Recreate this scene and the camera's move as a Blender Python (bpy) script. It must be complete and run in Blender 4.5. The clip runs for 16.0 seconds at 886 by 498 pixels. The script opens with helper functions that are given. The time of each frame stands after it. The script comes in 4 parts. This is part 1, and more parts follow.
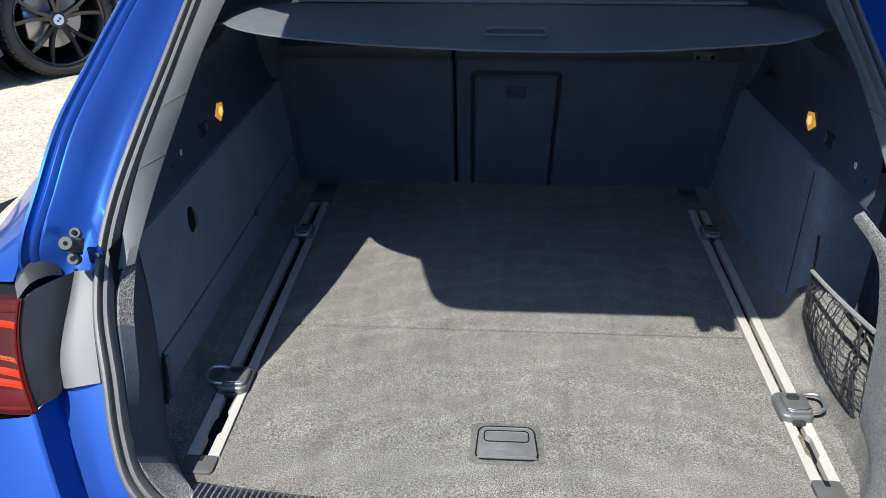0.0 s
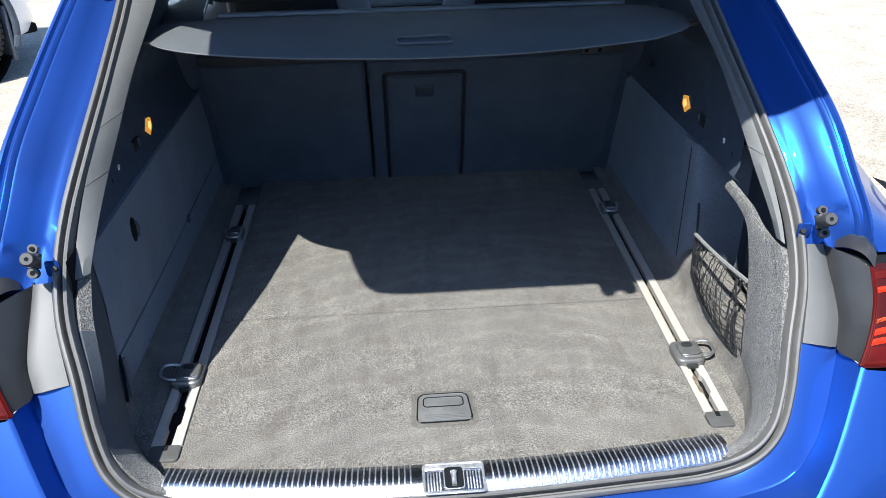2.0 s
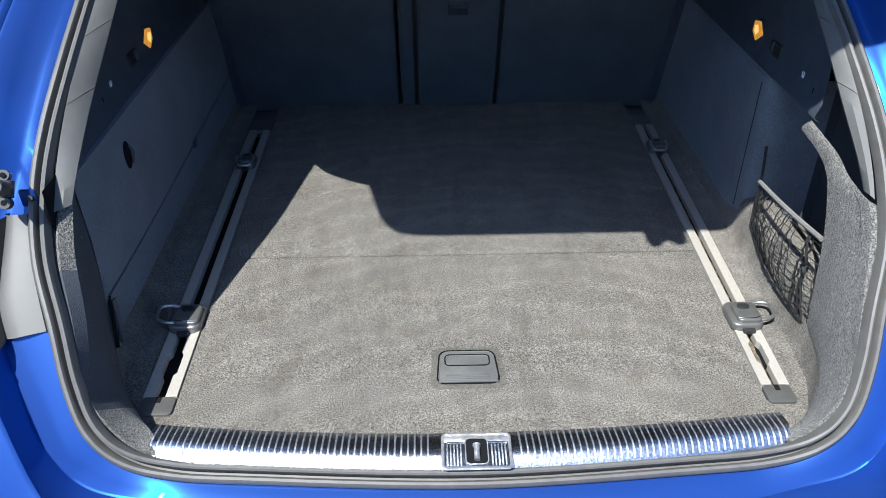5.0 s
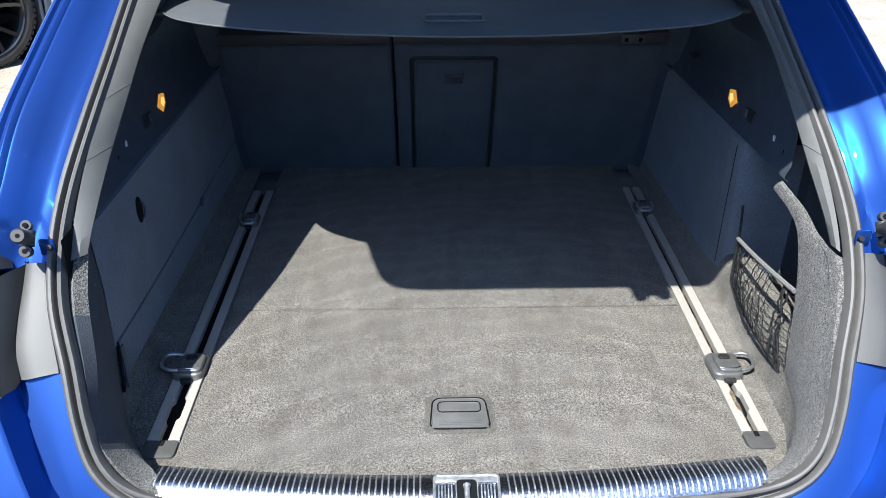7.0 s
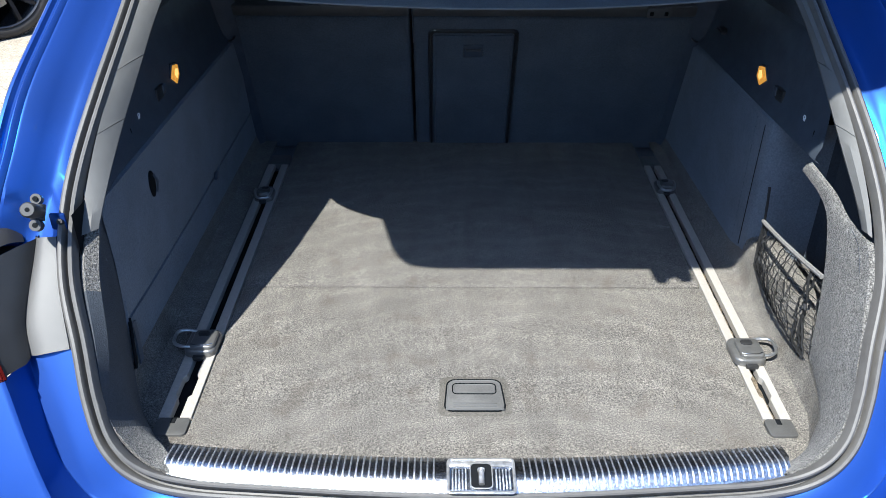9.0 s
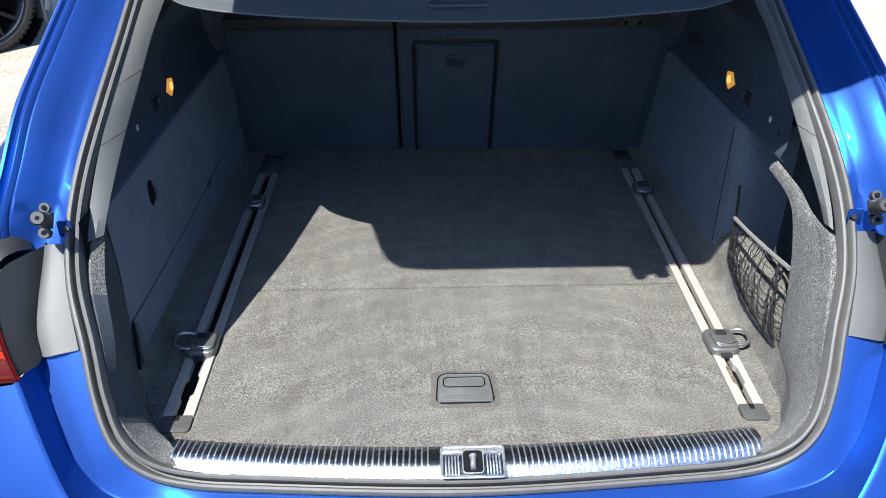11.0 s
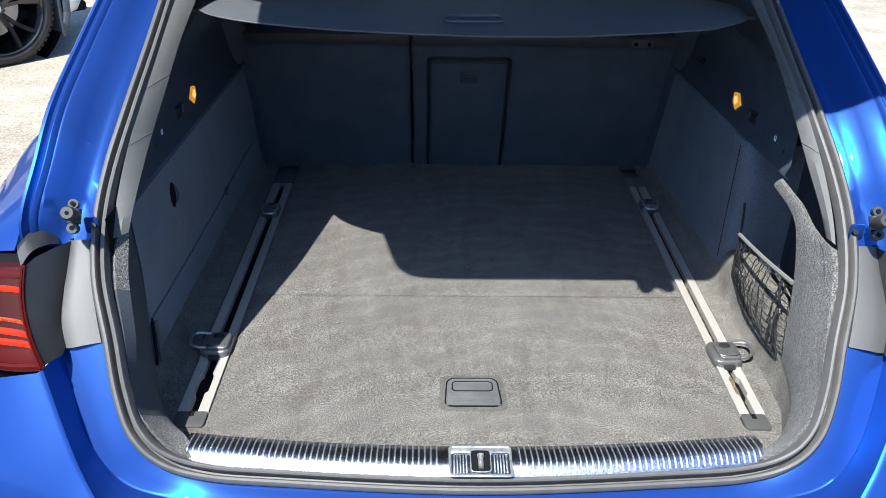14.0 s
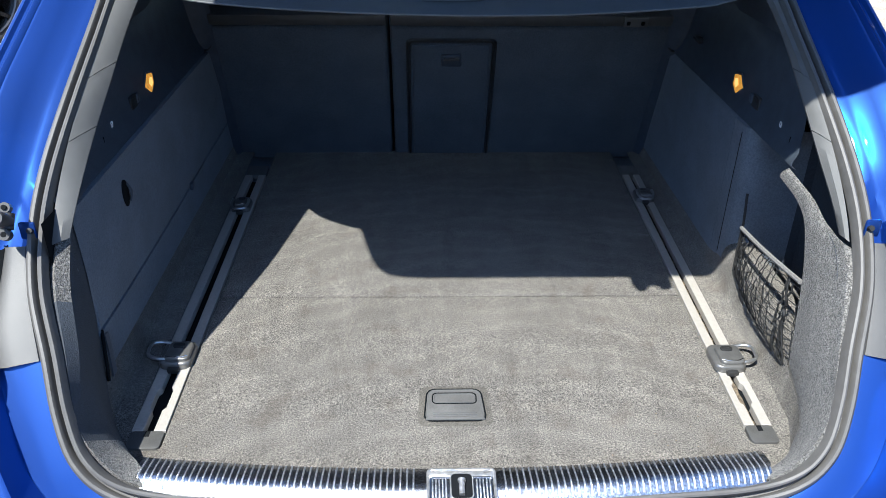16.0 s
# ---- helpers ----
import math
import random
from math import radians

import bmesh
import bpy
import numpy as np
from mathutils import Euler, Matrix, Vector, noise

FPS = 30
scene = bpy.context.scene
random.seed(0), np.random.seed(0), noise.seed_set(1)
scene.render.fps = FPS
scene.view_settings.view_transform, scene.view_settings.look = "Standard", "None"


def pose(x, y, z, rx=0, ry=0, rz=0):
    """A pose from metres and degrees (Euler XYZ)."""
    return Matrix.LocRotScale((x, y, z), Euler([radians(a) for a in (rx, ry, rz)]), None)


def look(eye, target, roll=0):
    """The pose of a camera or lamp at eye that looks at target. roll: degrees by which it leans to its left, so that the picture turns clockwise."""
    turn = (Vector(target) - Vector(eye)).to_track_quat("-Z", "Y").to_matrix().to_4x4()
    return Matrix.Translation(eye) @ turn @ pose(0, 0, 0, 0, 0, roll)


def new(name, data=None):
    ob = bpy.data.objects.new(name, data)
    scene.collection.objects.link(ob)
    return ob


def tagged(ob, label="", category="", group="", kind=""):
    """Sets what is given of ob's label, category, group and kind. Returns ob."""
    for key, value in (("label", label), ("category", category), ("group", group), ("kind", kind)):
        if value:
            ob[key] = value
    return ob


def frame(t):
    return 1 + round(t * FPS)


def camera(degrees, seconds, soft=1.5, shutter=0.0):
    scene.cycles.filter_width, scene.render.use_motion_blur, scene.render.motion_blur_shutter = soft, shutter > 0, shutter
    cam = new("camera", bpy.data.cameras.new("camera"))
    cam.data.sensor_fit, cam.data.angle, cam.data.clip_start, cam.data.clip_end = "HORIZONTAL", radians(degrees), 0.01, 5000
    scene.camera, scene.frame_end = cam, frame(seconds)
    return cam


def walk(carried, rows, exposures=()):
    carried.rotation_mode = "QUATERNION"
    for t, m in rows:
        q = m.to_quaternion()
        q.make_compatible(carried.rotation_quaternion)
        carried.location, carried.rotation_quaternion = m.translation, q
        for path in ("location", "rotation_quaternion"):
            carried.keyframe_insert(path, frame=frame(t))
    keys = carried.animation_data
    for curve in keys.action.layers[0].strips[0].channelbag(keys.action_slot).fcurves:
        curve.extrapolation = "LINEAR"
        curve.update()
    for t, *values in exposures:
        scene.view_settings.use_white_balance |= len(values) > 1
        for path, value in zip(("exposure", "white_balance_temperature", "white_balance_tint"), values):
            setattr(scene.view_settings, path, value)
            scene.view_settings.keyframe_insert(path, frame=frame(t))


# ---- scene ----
cam = camera(58.4, 16.0, soft=0.85)
PATH = [
    (0, (-0.034, -0.769, 1.454), (-0.146, 1.002, 0.531), -0.2),
    (0.5, (0.004, -0.726, 1.467), (-0.049, 1.066, 0.579), -0.4),
    (0.8, (0.013, -0.728, 1.473), (-0.036, 1.083, 0.625), -1.3),
    (1, (0.006, -0.724, 1.481), (-0.019, 1.074, 0.604), -1.6),
    (1.2, (-0.011, -0.738, 1.484), (-0.008, 1.035, 0.559), -1.6),
    (1.5, (-0.019, -0.793, 1.496), (0.001, 0.959, 0.53), -2.1),
    (2, (-0.056, -0.898, 1.513), (0.048, 0.863, 0.569), -1.3),
    (2.5, (-0.081, -0.925, 1.506), (0.048, 0.844, 0.581), -0.3),
    (3, (-0.106, -0.893, 1.487), (0.026, 0.843, 0.503), 0.9),
    (3.5, (-0.081, -0.755, 1.436), (0.022, 0.909, 0.332), 0.6),
    (3.7, (-0.065, -0.714, 1.44), (0.019, 0.939, 0.317), 0.3),
    (5.8, (-0.048, -0.786, 1.46), (-0.016, 0.938, 0.448), -0.4),
    (6, (-0.046, -0.798, 1.468), (-0.003, 0.944, 0.487), -0.5),
    (6.5, (-0.047, -0.822, 1.467), (-0.003, 0.938, 0.517), -0.2),
    (7, (-0.047, -0.817, 1.464), (-0.006, 0.942, 0.514), -0.0),
    (7.5, (-0.053, -0.801, 1.46), (-0.018, 0.949, 0.493), 0.5),
    (8, (-0.059, -0.79, 1.465), (-0.036, 0.956, 0.49), 0.7),
    (8.5, (-0.056, -0.786, 1.464), (-0.042, 0.954, 0.478), 0.4),
    (9, (-0.049, -0.788, 1.457), (-0.047, 0.94, 0.45), 0.2),
    (11.3, (-0.059, -0.874, 1.479), (-0.002, 0.869, 0.5), -0.2),
    (11.5, (-0.06, -0.888, 1.47), (0.012, 0.862, 0.505), 0.1),
    (12, (-0.068, -0.894, 1.473), (0.026, 0.859, 0.516), 0.9),
    (12.5, (-0.071, -0.902, 1.48), (0.014, 0.865, 0.548), 1.0),
    (13, (-0.072, -0.901, 1.472), (-0.005, 0.866, 0.537), 1.1),
    (13.5, (-0.072, -0.896, 1.475), (-0.02, 0.87, 0.538), 1.1),
    (14, (-0.073, -0.897, 1.472), (-0.039, 0.868, 0.534), 1.0),
    (14.5, (-0.074, -0.894, 1.471), (-0.045, 0.866, 0.521), 1.3),
    (15, (-0.07, -0.883, 1.458), (-0.021, 0.866, 0.49), 1.0),
    (15.5, (-0.058, -0.821, 1.45), (-0.01, 0.928, 0.481), 0.7),
    (16, (-0.046, -0.783, 1.443), (0.005, 0.962, 0.467), 0.6),
]
EXPOSE = [(0.0, 0.0), (0.4, 0.45), (0.8, 0.75), (1.1, 0.7), (1.4, 0.45), (1.6, 0.3), (2.0, 0.18), (2.5, 0.0), (3.0, 0.1), (3.5, -0.2), (4.5, -0.05), (6.0, 0.0), (6.5, 0.1), (7.0, 0.12), (9.0, 0.18), (11.5, 0.1), (14.0, 0.03), (15.0, 0.05), (15.5, -0.05), (16.0, 0.1)]
BASE = 1.18
walk(cam, [(t, look(eye, target, roll)) for t, eye, target, roll in PATH], [(t, BASE + e, 5250, 8) for t, e in EXPOSE])

# ---- light: high clear sun behind and to one side of the car ----
SUN_A, SUN_B = 0.341, 0.523                     # how far the light runs sideways and forward per metre of fall
world = bpy.data.worlds.new("sky")
scene.world = world
world.use_nodes = True
wn = world.node_tree
sky = wn.nodes.new("ShaderNodeTexSky")
sky.sky_type = "NISHITA"
sky.sun_disc = False
sky.ozone_density = 3.5
sky.sun_elevation = math.atan2(1, math.hypot(SUN_A, SUN_B))
sky.sun_rotation = math.atan2(-SUN_A, -SUN_B)
wn.links.new(sky.outputs[0], wn.nodes["Background"].inputs[0])
wn.nodes["Background"].inputs[1].default_value = 0.099
sun = new("sun", bpy.data.lights.new("sun", "SUN"))
sun.data.energy, sun.data.angle, sun.data.color = 5.0, radians(0.55), (1.0, 0.868, 0.68)
sun.matrix_world = look((-SUN_A * 8, -SUN_B * 8, 8), (0, 0, 0))


# ---- materials ----
def material(name, colour, rough=0.6, metal=0.0, spots=(), bump=(), stain=(), **extra):
    """A principled material; spots: (scale, amount, detail) of brightness noise; bump: (scale, height in metres)."""
    m = bpy.data.materials.new(name)
    m.use_nodes = True
    t = m.node_tree
    p = t.nodes["Principled BSDF"]
    p.inputs["Roughness"].default_value, p.inputs["Metallic"].default_value = rough, metal
    for k, v in extra.items():
        p.inputs[k.replace("_", " ")].default_value = v
    co = t.nodes.new("ShaderNodeTexCoord").outputs["Object"]
    last = None
    for scale, amount, detail, *stretch in spots:
        n = t.nodes.new("ShaderNodeTexNoise")
        n.inputs["Scale"].default_value, n.inputs["Detail"].default_value = scale, detail
        if stretch:
            g = t.nodes.new("ShaderNodeMapping")
            g.inputs["Scale"].default_value = stretch[0]
            g.inputs["Rotation"].default_value = (0, 0, stretch[1])
            n.inputs["Distortion"].default_value = 0.8
            t.links.new(co, g.inputs["Vector"]), t.links.new(g.outputs[0], n.inputs["Vector"])
        else:
            t.links.new(co, n.inputs["Vector"])
        r = t.nodes.new("ShaderNodeMapRange")
        r.inputs["From Min"].default_value, r.inputs["From Max"].default_value = 0.3, 0.7
        r.inputs["To Min"].default_value, r.inputs["To Max"].default_value = 1 - amount, 1 + amount
        t.links.new(n.outputs["Fac"], r.inputs["Value"])
        if last is None:
            last = r.outputs[0]
        else:
            x = t.nodes.new("ShaderNodeMath")
            x.operation = "MULTIPLY"
            t.links.new(last, x.inputs[0]), t.links.new(r.outputs[0], x.inputs[1])
            last = x.outputs[0]
    if last is None:
        p.inputs["Base Color"].default_value = (*colour, 1)
    else:
        v = t.nodes.new("ShaderNodeVectorMath")
        v.operation = "SCALE"
        v.inputs[0].default_value = colour
        t.links.new(last, v.inputs["Scale"])
        top = v.outputs[0]
        if stain:
            n = t.nodes.new("ShaderNodeTexNoise")
            n.inputs["Scale"].default_value, n.inputs["Detail"].default_value = stain[1], 4
            t.links.new(co, n.inputs["Vector"])
            r = t.nodes.new("ShaderNodeMapRange")
            r.inputs["From Min"].default_value, r.inputs["From Max"].default_value = stain[2], stain[3]
            r.inputs["To Max"].default_value = stain[4]
            t.links.new(n.outputs["Fac"], r.inputs["Value"])
            x = t.nodes.new("ShaderNodeMix")
            x.data_type = "RGBA"
            x.inputs["B"].default_value = (*stain[0], 1)
            t.links.new(r.outputs[0], x.inputs["Factor"]), t.links.new(top, x.inputs["A"])
            top = x.outputs["Result"]
        t.links.new(top, p.inputs["Base Color"])
    prev = None
    for scale, height in bump:
        n = t.nodes.new("ShaderNodeTexNoise")
        n.inputs["Scale"].default_value, n.inputs["Detail"].default_value = scale, 3
        t.links.new(co, n.inputs["Vector"])
        b = t.nodes.new("ShaderNodeBump")
        b.inputs["Strength"].default_value, b.inputs["Distance"].default_value = 1.0, height
        t.links.new(n.outputs["Fac"], b.inputs["Height"])
        if prev is not None:
            t.links.new(prev, b.inputs["Normal"])
        prev = b.outputs[0]
    if prev is not None:
        t.links.new(prev, p.inputs["Normal"])
    return m


def glass(name, colour, rough=0.0):
    m = bpy.data.materials.new(name)
    m.use_nodes = True
    p = m.node_tree.nodes["Principled BSDF"]
    p.inputs["Base Color"].default_value = (*colour, 1)
    p.inputs["Roughness"].default_value = rough
    p.inputs["Transmission Weight"].default_value = 1.0
    p.inputs["IOR"].default_value = 1.45
    return m


PAINT = material("blue metallic paint", (0.012, 0.034, 0.165), 0.45, 0.0, spots=[(2600, 0.16, 1), (3, 0.05, 2)], bump=[(5, 0.0006)], Coat_Weight=0.6, Coat_Roughness=0.03, Coat_IOR=1.35, Specular_IOR_Level=0.2)
# the flakes: a second, metallic lobe with a brighter blue
nt = PAINT.node_tree
base = nt.nodes["Principled BSDF"]
flake = nt.nodes.new("ShaderNodeBsdfPrincipled")
flake.inputs["Base Color"].default_value = (0.008, 0.165, 0.70, 1)
flake.inputs["Metallic"].default_value, flake.inputs["Roughness"].default_value = 1.0, 0.30
flake.inputs["Coat Weight"].default_value, flake.inputs["Coat Roughness"].default_value, flake.inputs["Coat IOR"].default_value = 0.6, 0.03, 1.35
nt.links.new(base.inputs["Normal"].links[0].from_socket, flake.inputs["Normal"])
blend = nt.nodes.new("ShaderNodeMixShader")
blend.inputs[0].default_value = 0.20
nt.links.new(base.outputs[0], blend.inputs[1]), nt.links.new(flake.outputs[0], blend.inputs[2])
nt.links.new(blend.outputs[0], nt.nodes["Material Output"].inputs["Surface"])
CARPET = material("grey boot carpet", (0.125, 0.116, 0.101), 0.95, spots=[(560, 0.82, 2), (290, 0.30, 2), (9, 0.09, 4), (2.5, 0.12, 4, (9, 2.2, 1), 0.6), (6, 0.06, 3, (14, 1.4, 1), 1.0)], bump=[(700, 0.003), (200, 0.0015)], stain=((0.072, 0.058, 0.044), 16, 0.57, 0.74, 0.45), Diffuse_Roughness=1.0)
# brushed arcs in the pile
nt = CARPET.node_tree
co = nt.nodes.new("ShaderNodeTexCoord")
mp = nt.nodes.new("ShaderNodeMapping")
mp.inputs["Location"].default_value = (-0.12, 0.30, 0.0)
wv = nt.nodes.new("ShaderNodeTexWave")
wv.wave_type, wv.rings_direction = "RINGS", "Z"
for k, v in (("Scale", 5.5), ("Distortion", 7.0), ("Detail", 4.0), ("Detail Scale", 1.4)):
    wv.inputs[k].default_value = v
mr = nt.nodes.new("ShaderNodeMapRange")
mr.inputs["From Min"].default_value, mr.inputs["From Max"].default_value = 0.45, 1.0
mr.inputs["To Min"].default_value, mr.inputs["To Max"].default_value = 0.955, 1.09
sc = nt.nodes.new("ShaderNodeVectorMath")
sc.operation = "SCALE"
base = nt.nodes["Principled BSDF"].inputs["Base Color"]
nt.links.new(base.links[0].from_socket, sc.inputs[0])
nt.links.new(co.outputs["Object"], mp.inputs["Vector"]), nt.links.new(mp.outputs[0], wv.inputs["Vector"])
nt.links.new(wv.outputs["Fac"], mr.inputs["Value"]), nt.links.new(mr.outputs[0], sc.inputs["Scale"])
nt.links.new(sc.outputs[0], base)
FUZZ = material("coarse grey trim carpet", (0.122, 0.118, 0.108), 0.97, spots=[(430, 0.9, 2), (160, 0.25, 2), (30, 0.12, 2)], bump=[(480, 0.004), (160, 0.0015)], Sheen_Weight=0.15)
LINING = material("dark charcoal lining", (0.118, 0.138, 0.165), 0.9, spots=[(300, 0.18, 2), (12, 0.12, 2)], bump=[(500, 0.0012)], Sheen_Weight=0.1)
HOLLOWSHADE = material("lining with the hollow's shade in its colour", (0.030, 0.037, 0.047), 0.9, spots=[(300, 0.15, 2)], bump=[(500, 0.001)])
SEATBACK = material("charcoal backrest carpet", (0.078, 0.092, 0.110), 0.9, spots=[(300, 0.18, 2), (12, 0.12, 2)], bump=[(500, 0.0012)], Sheen_Weight=0.1)
POSTSHADE_SEAM = material("shade-darkened corner carpet and dark seam", (0.046, 0.054, 0.065), 0.9, spots=[(300, 0.18, 2), (12, 0.12, 2)], bump=[(500, 0.0012)])
BLACK = material("black grained plastic", (0.052, 0.064, 0.083), 0.5, spots=[(40, 0.15, 2)], bump=[(900, 0.0003)])
GREY = material("grey pillar plastic", (0.105, 0.105, 0.10), 0.65, spots=[(50, 0.05, 2)], bump=[(1200, 0.0003)])
RUBBER = material("grey weathered rubber seal", (0.098, 0.094, 0.087), 0.55, spots=[(60, 0.10, 3), (600, 0.05, 1)], bump=[(90, 0.0003)])
SILVER = material("silver grey painted plastic", (0.074, 0.073, 0.070), 0.5, 0.1, spots=[(900, 0.08, 1), (14, 0.05, 2)], bump=[(1500, 0.0002)])
DARKPLASTIC = material("dark grey satin plastic", (0.075, 0.074, 0.070), 0.42, spots=[(40, 0.1, 2)], bump=[(1200, 0.0003)])
BLACKSATIN = material("black satin plastic", (0.022, 0.022, 0.022), 0.42, spots=[(40, 0.1, 2)], bump=[(1200, 0.0003)])
GREYRUBBER = material("dark rubber", (0.042, 0.041, 0.040), 0.5, spots=[(60, 0.1, 2)])
ALU = material("brushed aluminium rail", (0.42, 0.392, 0.345), 0.5, 0.25, spots=[(200, 0.06, 2)])
CHROME = material("scuffed stainless sill", (0.62, 0.63, 0.65), 0.26, 1.0, spots=[(25, 0.2, 4), (330, 0.6, 3)], bump=[(420, 0.0004), (140, 0.0003)])
RIBMETAL = material("scuffed bright rib", (0.60, 0.61, 0.63), 0.36, 0.9, spots=[(350, 0.55, 3), (60, 0.3, 2)], bump=[(350, 0.0025)])
BRIGHT = material("bright pressed steel", (0.56, 0.55, 0.53), 0.38, 0.8, spots=[(120, 0.25, 3)], bump=[(160, 0.002)])
STEEL = material("polished steel", (0.5, 0.5, 0.5), 0.25, 1.0)
GRIT = material("brown grit in rail slot", (0.15, 0.118, 0.078), 0.95, spots=[(180, 0.6, 3)], bump=[(250, 0.004)])
COVERVINYL = material("grey vinyl cover", (0.088, 0.093, 0.097), 0.5, spots=[(30, 0.08, 2)], bump=[(900, 0.0004)])
HEM = material("grey woven hem", (0.17, 0.165, 0.155), 0.85, spots=[(500, 0.3, 2)], bump=[(700, 0.001)])
NETCORD = material("black elastic cord", (0.012, 0.012, 0.012), 0.7, bump=[(900, 0.0006)])
# near-black in place of shade in gaps and wells; also for black parts
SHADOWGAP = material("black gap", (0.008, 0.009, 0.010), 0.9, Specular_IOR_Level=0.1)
AMBER = material("lit amber lens", (0.70, 0.26, 0.03), 0.25, spots=[(90, 0.35, 2)], Emission_Color=(1.0, 0.42, 0.05, 1), Emission_Strength=0.24)
AMBERHOT = material("brighter amber bulb window", (0.85, 0.50, 0.12), 0.25, Emission_Color=(1.0, 0.55, 0.12, 1), Emission_Strength=0.5)
EYEMETAL = material("satin dark grey metal", (0.17, 0.168, 0.16), 0.36, 0.55, spots=[(60, 0.12, 2)], bump=[(500, 0.0003)])
SATINSTEEL = material("satin steel", (0.42, 0.42, 0.41), 0.33, 0.85, spots=[(200, 0.15, 2)])
HANDLEGREY = material("worn grey handle plastic", (0.112, 0.110, 0.104), 0.42, spots=[(40, 0.12, 3), (300, 0.08, 2)], bump=[(1200, 0.0003)])
PRESSED = material("pressed flat carpet", (0.104, 0.096, 0.080), 0.95, spots=[(560, 0.5, 2), (40, 0.12, 2)], bump=[(700, 0.002)])
WHITEPRINT = material("white print", (0.8, 0.8, 0.8), 0.6)
REDLENS = material("red lamp lens", (0.065, 0.004, 0.003), 0.6, spots=[(20, 0.2, 1)], Specular_IOR_Level=0.05, Coat_Weight=0.15, Coat_Roughness=0.02)
REDBAR = material("bright red light guide", (0.44, 0.022, 0.006), 0.6, Specular_IOR_Level=0.05)
REDSPECK = material("speckled orange red reflector", (0.36, 0.045, 0.010), 0.5, spots=[(420, 0.8, 2)], bump=[(420, 0.002)], Specular_IOR_Level=0.2)
LAMPDARK = material("smoked lamp inner", (0.040, 0.006, 0.006), 0.5, Specular_IOR_Level=0.03, Coat_Weight=0.12, Coat_Roughness=0.015)
TINT = glass("tinted glass", (0.10, 0.115, 0.12))
TINTMID = glass("lightly tinted glass", (0.62, 0.65, 0.62))
CLEAR = glass("clear glass", (0.80, 0.84, 0.83))
LEATHER = material("black leather", (0.03, 0.032, 0.037), 0.45, spots=[(20, 0.1, 2)], bump=[(260, 0.0008)])
# paler than the seats' leather: window light put into the colour
LITLEATHER = material("pale leather with window light in its colour", (0.40, 0.44, 0.50), 0.5, spots=[(20, 0.1, 2)], bump=[(260, 0.0008)])
TYRE = material("black tyre rubber", (0.036, 0.034, 0.031), 0.8, spots=[(12, 0.2, 3)], bump=[(200, 0.0008)])
RIMBLACK = material("gloss black alloy", (0.026, 0.025, 0.025), 0.25, 0.4, Coat_Weight=1.0)
WHITEPAINT = material("white car paint", (0.78, 0.78, 0.77), 0.3, spots=[(3, 0.02, 2)], Coat_Weight=1.0)
GROUND = material("pale weathered concrete and grit", (0.33, 0.285, 0.215), 0.95, spots=[(0.5, 0.14, 4), (4, 0.16, 4), (30, 0.22, 3), (90, 0.35, 2)], bump=[(60, 0.004), (14, 0.004)])
RENDERED = material("plain wall render", (0.15, 0.15, 0.15), 0.9, spots=[(2, 0.1, 3), (40, 0.1, 2)], bump=[(60, 0.003)])
ASPHALT = material("dark asphalt", (0.06, 0.06, 0.06), 0.9, spots=[(3, 0.15, 3), (150, 0.3, 2)], bump=[(150, 0.003)])


# ---- mesh helpers ----
def part(name, bm, mat, parent=None, label="", smooth=True):
    me = bpy.data.meshes.new(name)
    bmesh.ops.recalc_face_normals(bm, faces=bm.faces)
    for f in bm.faces:
        f.smooth = smooth
    bm.to_mesh(me)
    bm.free()
    me.materials.append(mat)
    ob = new(name, me)
    if smooth:
        me.set_sharp_from_angle(angle=radians(38))
    if parent is not None:
        ob.parent = parent
    if label:
        ob["label"] = label
    return ob


def thing(name, label, category, at=(0, 0, 0), **more):
    ob = new(name)
    ob.location = at
    return tagged(ob, label, category, **more)


def spline(keys, n=4, closed=False):
    """Smooth curve through the keys, n steps from key to key."""
    k = [Vector(p) for p in keys]
    out = []
    m = len(k)
    for i in range(m if closed else m - 1):
        a, b, c, d = (k[(i + j) % m] if closed else k[min(max(i + j, 0), m - 1)] for j in (-1, 0, 1, 2))
        for s in range(n):
            t = s / n
            out.append(0.5 * (2 * b + (c - a) * t + (2 * a - 5 * b + 4 * c - d) * t * t + (3 * b - a - 3 * c + d) * t ** 3))
    if not closed:
        out.append(k[-1].copy())
    return out


def loft(rings, closed=False, caps=False, bm=None):
    bm = bm or bmesh.new()
    rows = [[bm.verts.new(p) for p in r] for r in rings]
    for a, b in zip(rows, rows[1:]):
        n = len(a)
        for i in range(n if closed else n - 1):
            j = (i + 1) % n
            bm.faces.new((a[i], a[j], b[j], b[i]))
    if caps:
        bm.faces.new(rows[0])
        bm.faces.new(rows[-1][::-1])
    return bm


def sheet(rings, thick, n=3):
    """A lofted sheet with a thickness; rings of few keys are splined."""
    bm = loft([spline(r, n) for r in rings])
    bmesh.ops.recalc_face_normals(bm, faces=bm.faces)
    bmesh.ops.solidify(bm, geom=bm.faces[:], thickness=thick)
    return bm


def thick(bm, shift):
    """Give a sheet a thickness by drawing it along a vector."""
    g = bmesh.ops.extrude_face_region(bm, geom=bm.faces[:])["geom"]
    bmesh.ops.translate(bm, vec=shift, verts=[e for e in g if isinstance(e, bmesh.types.BMVert)])
    return bm


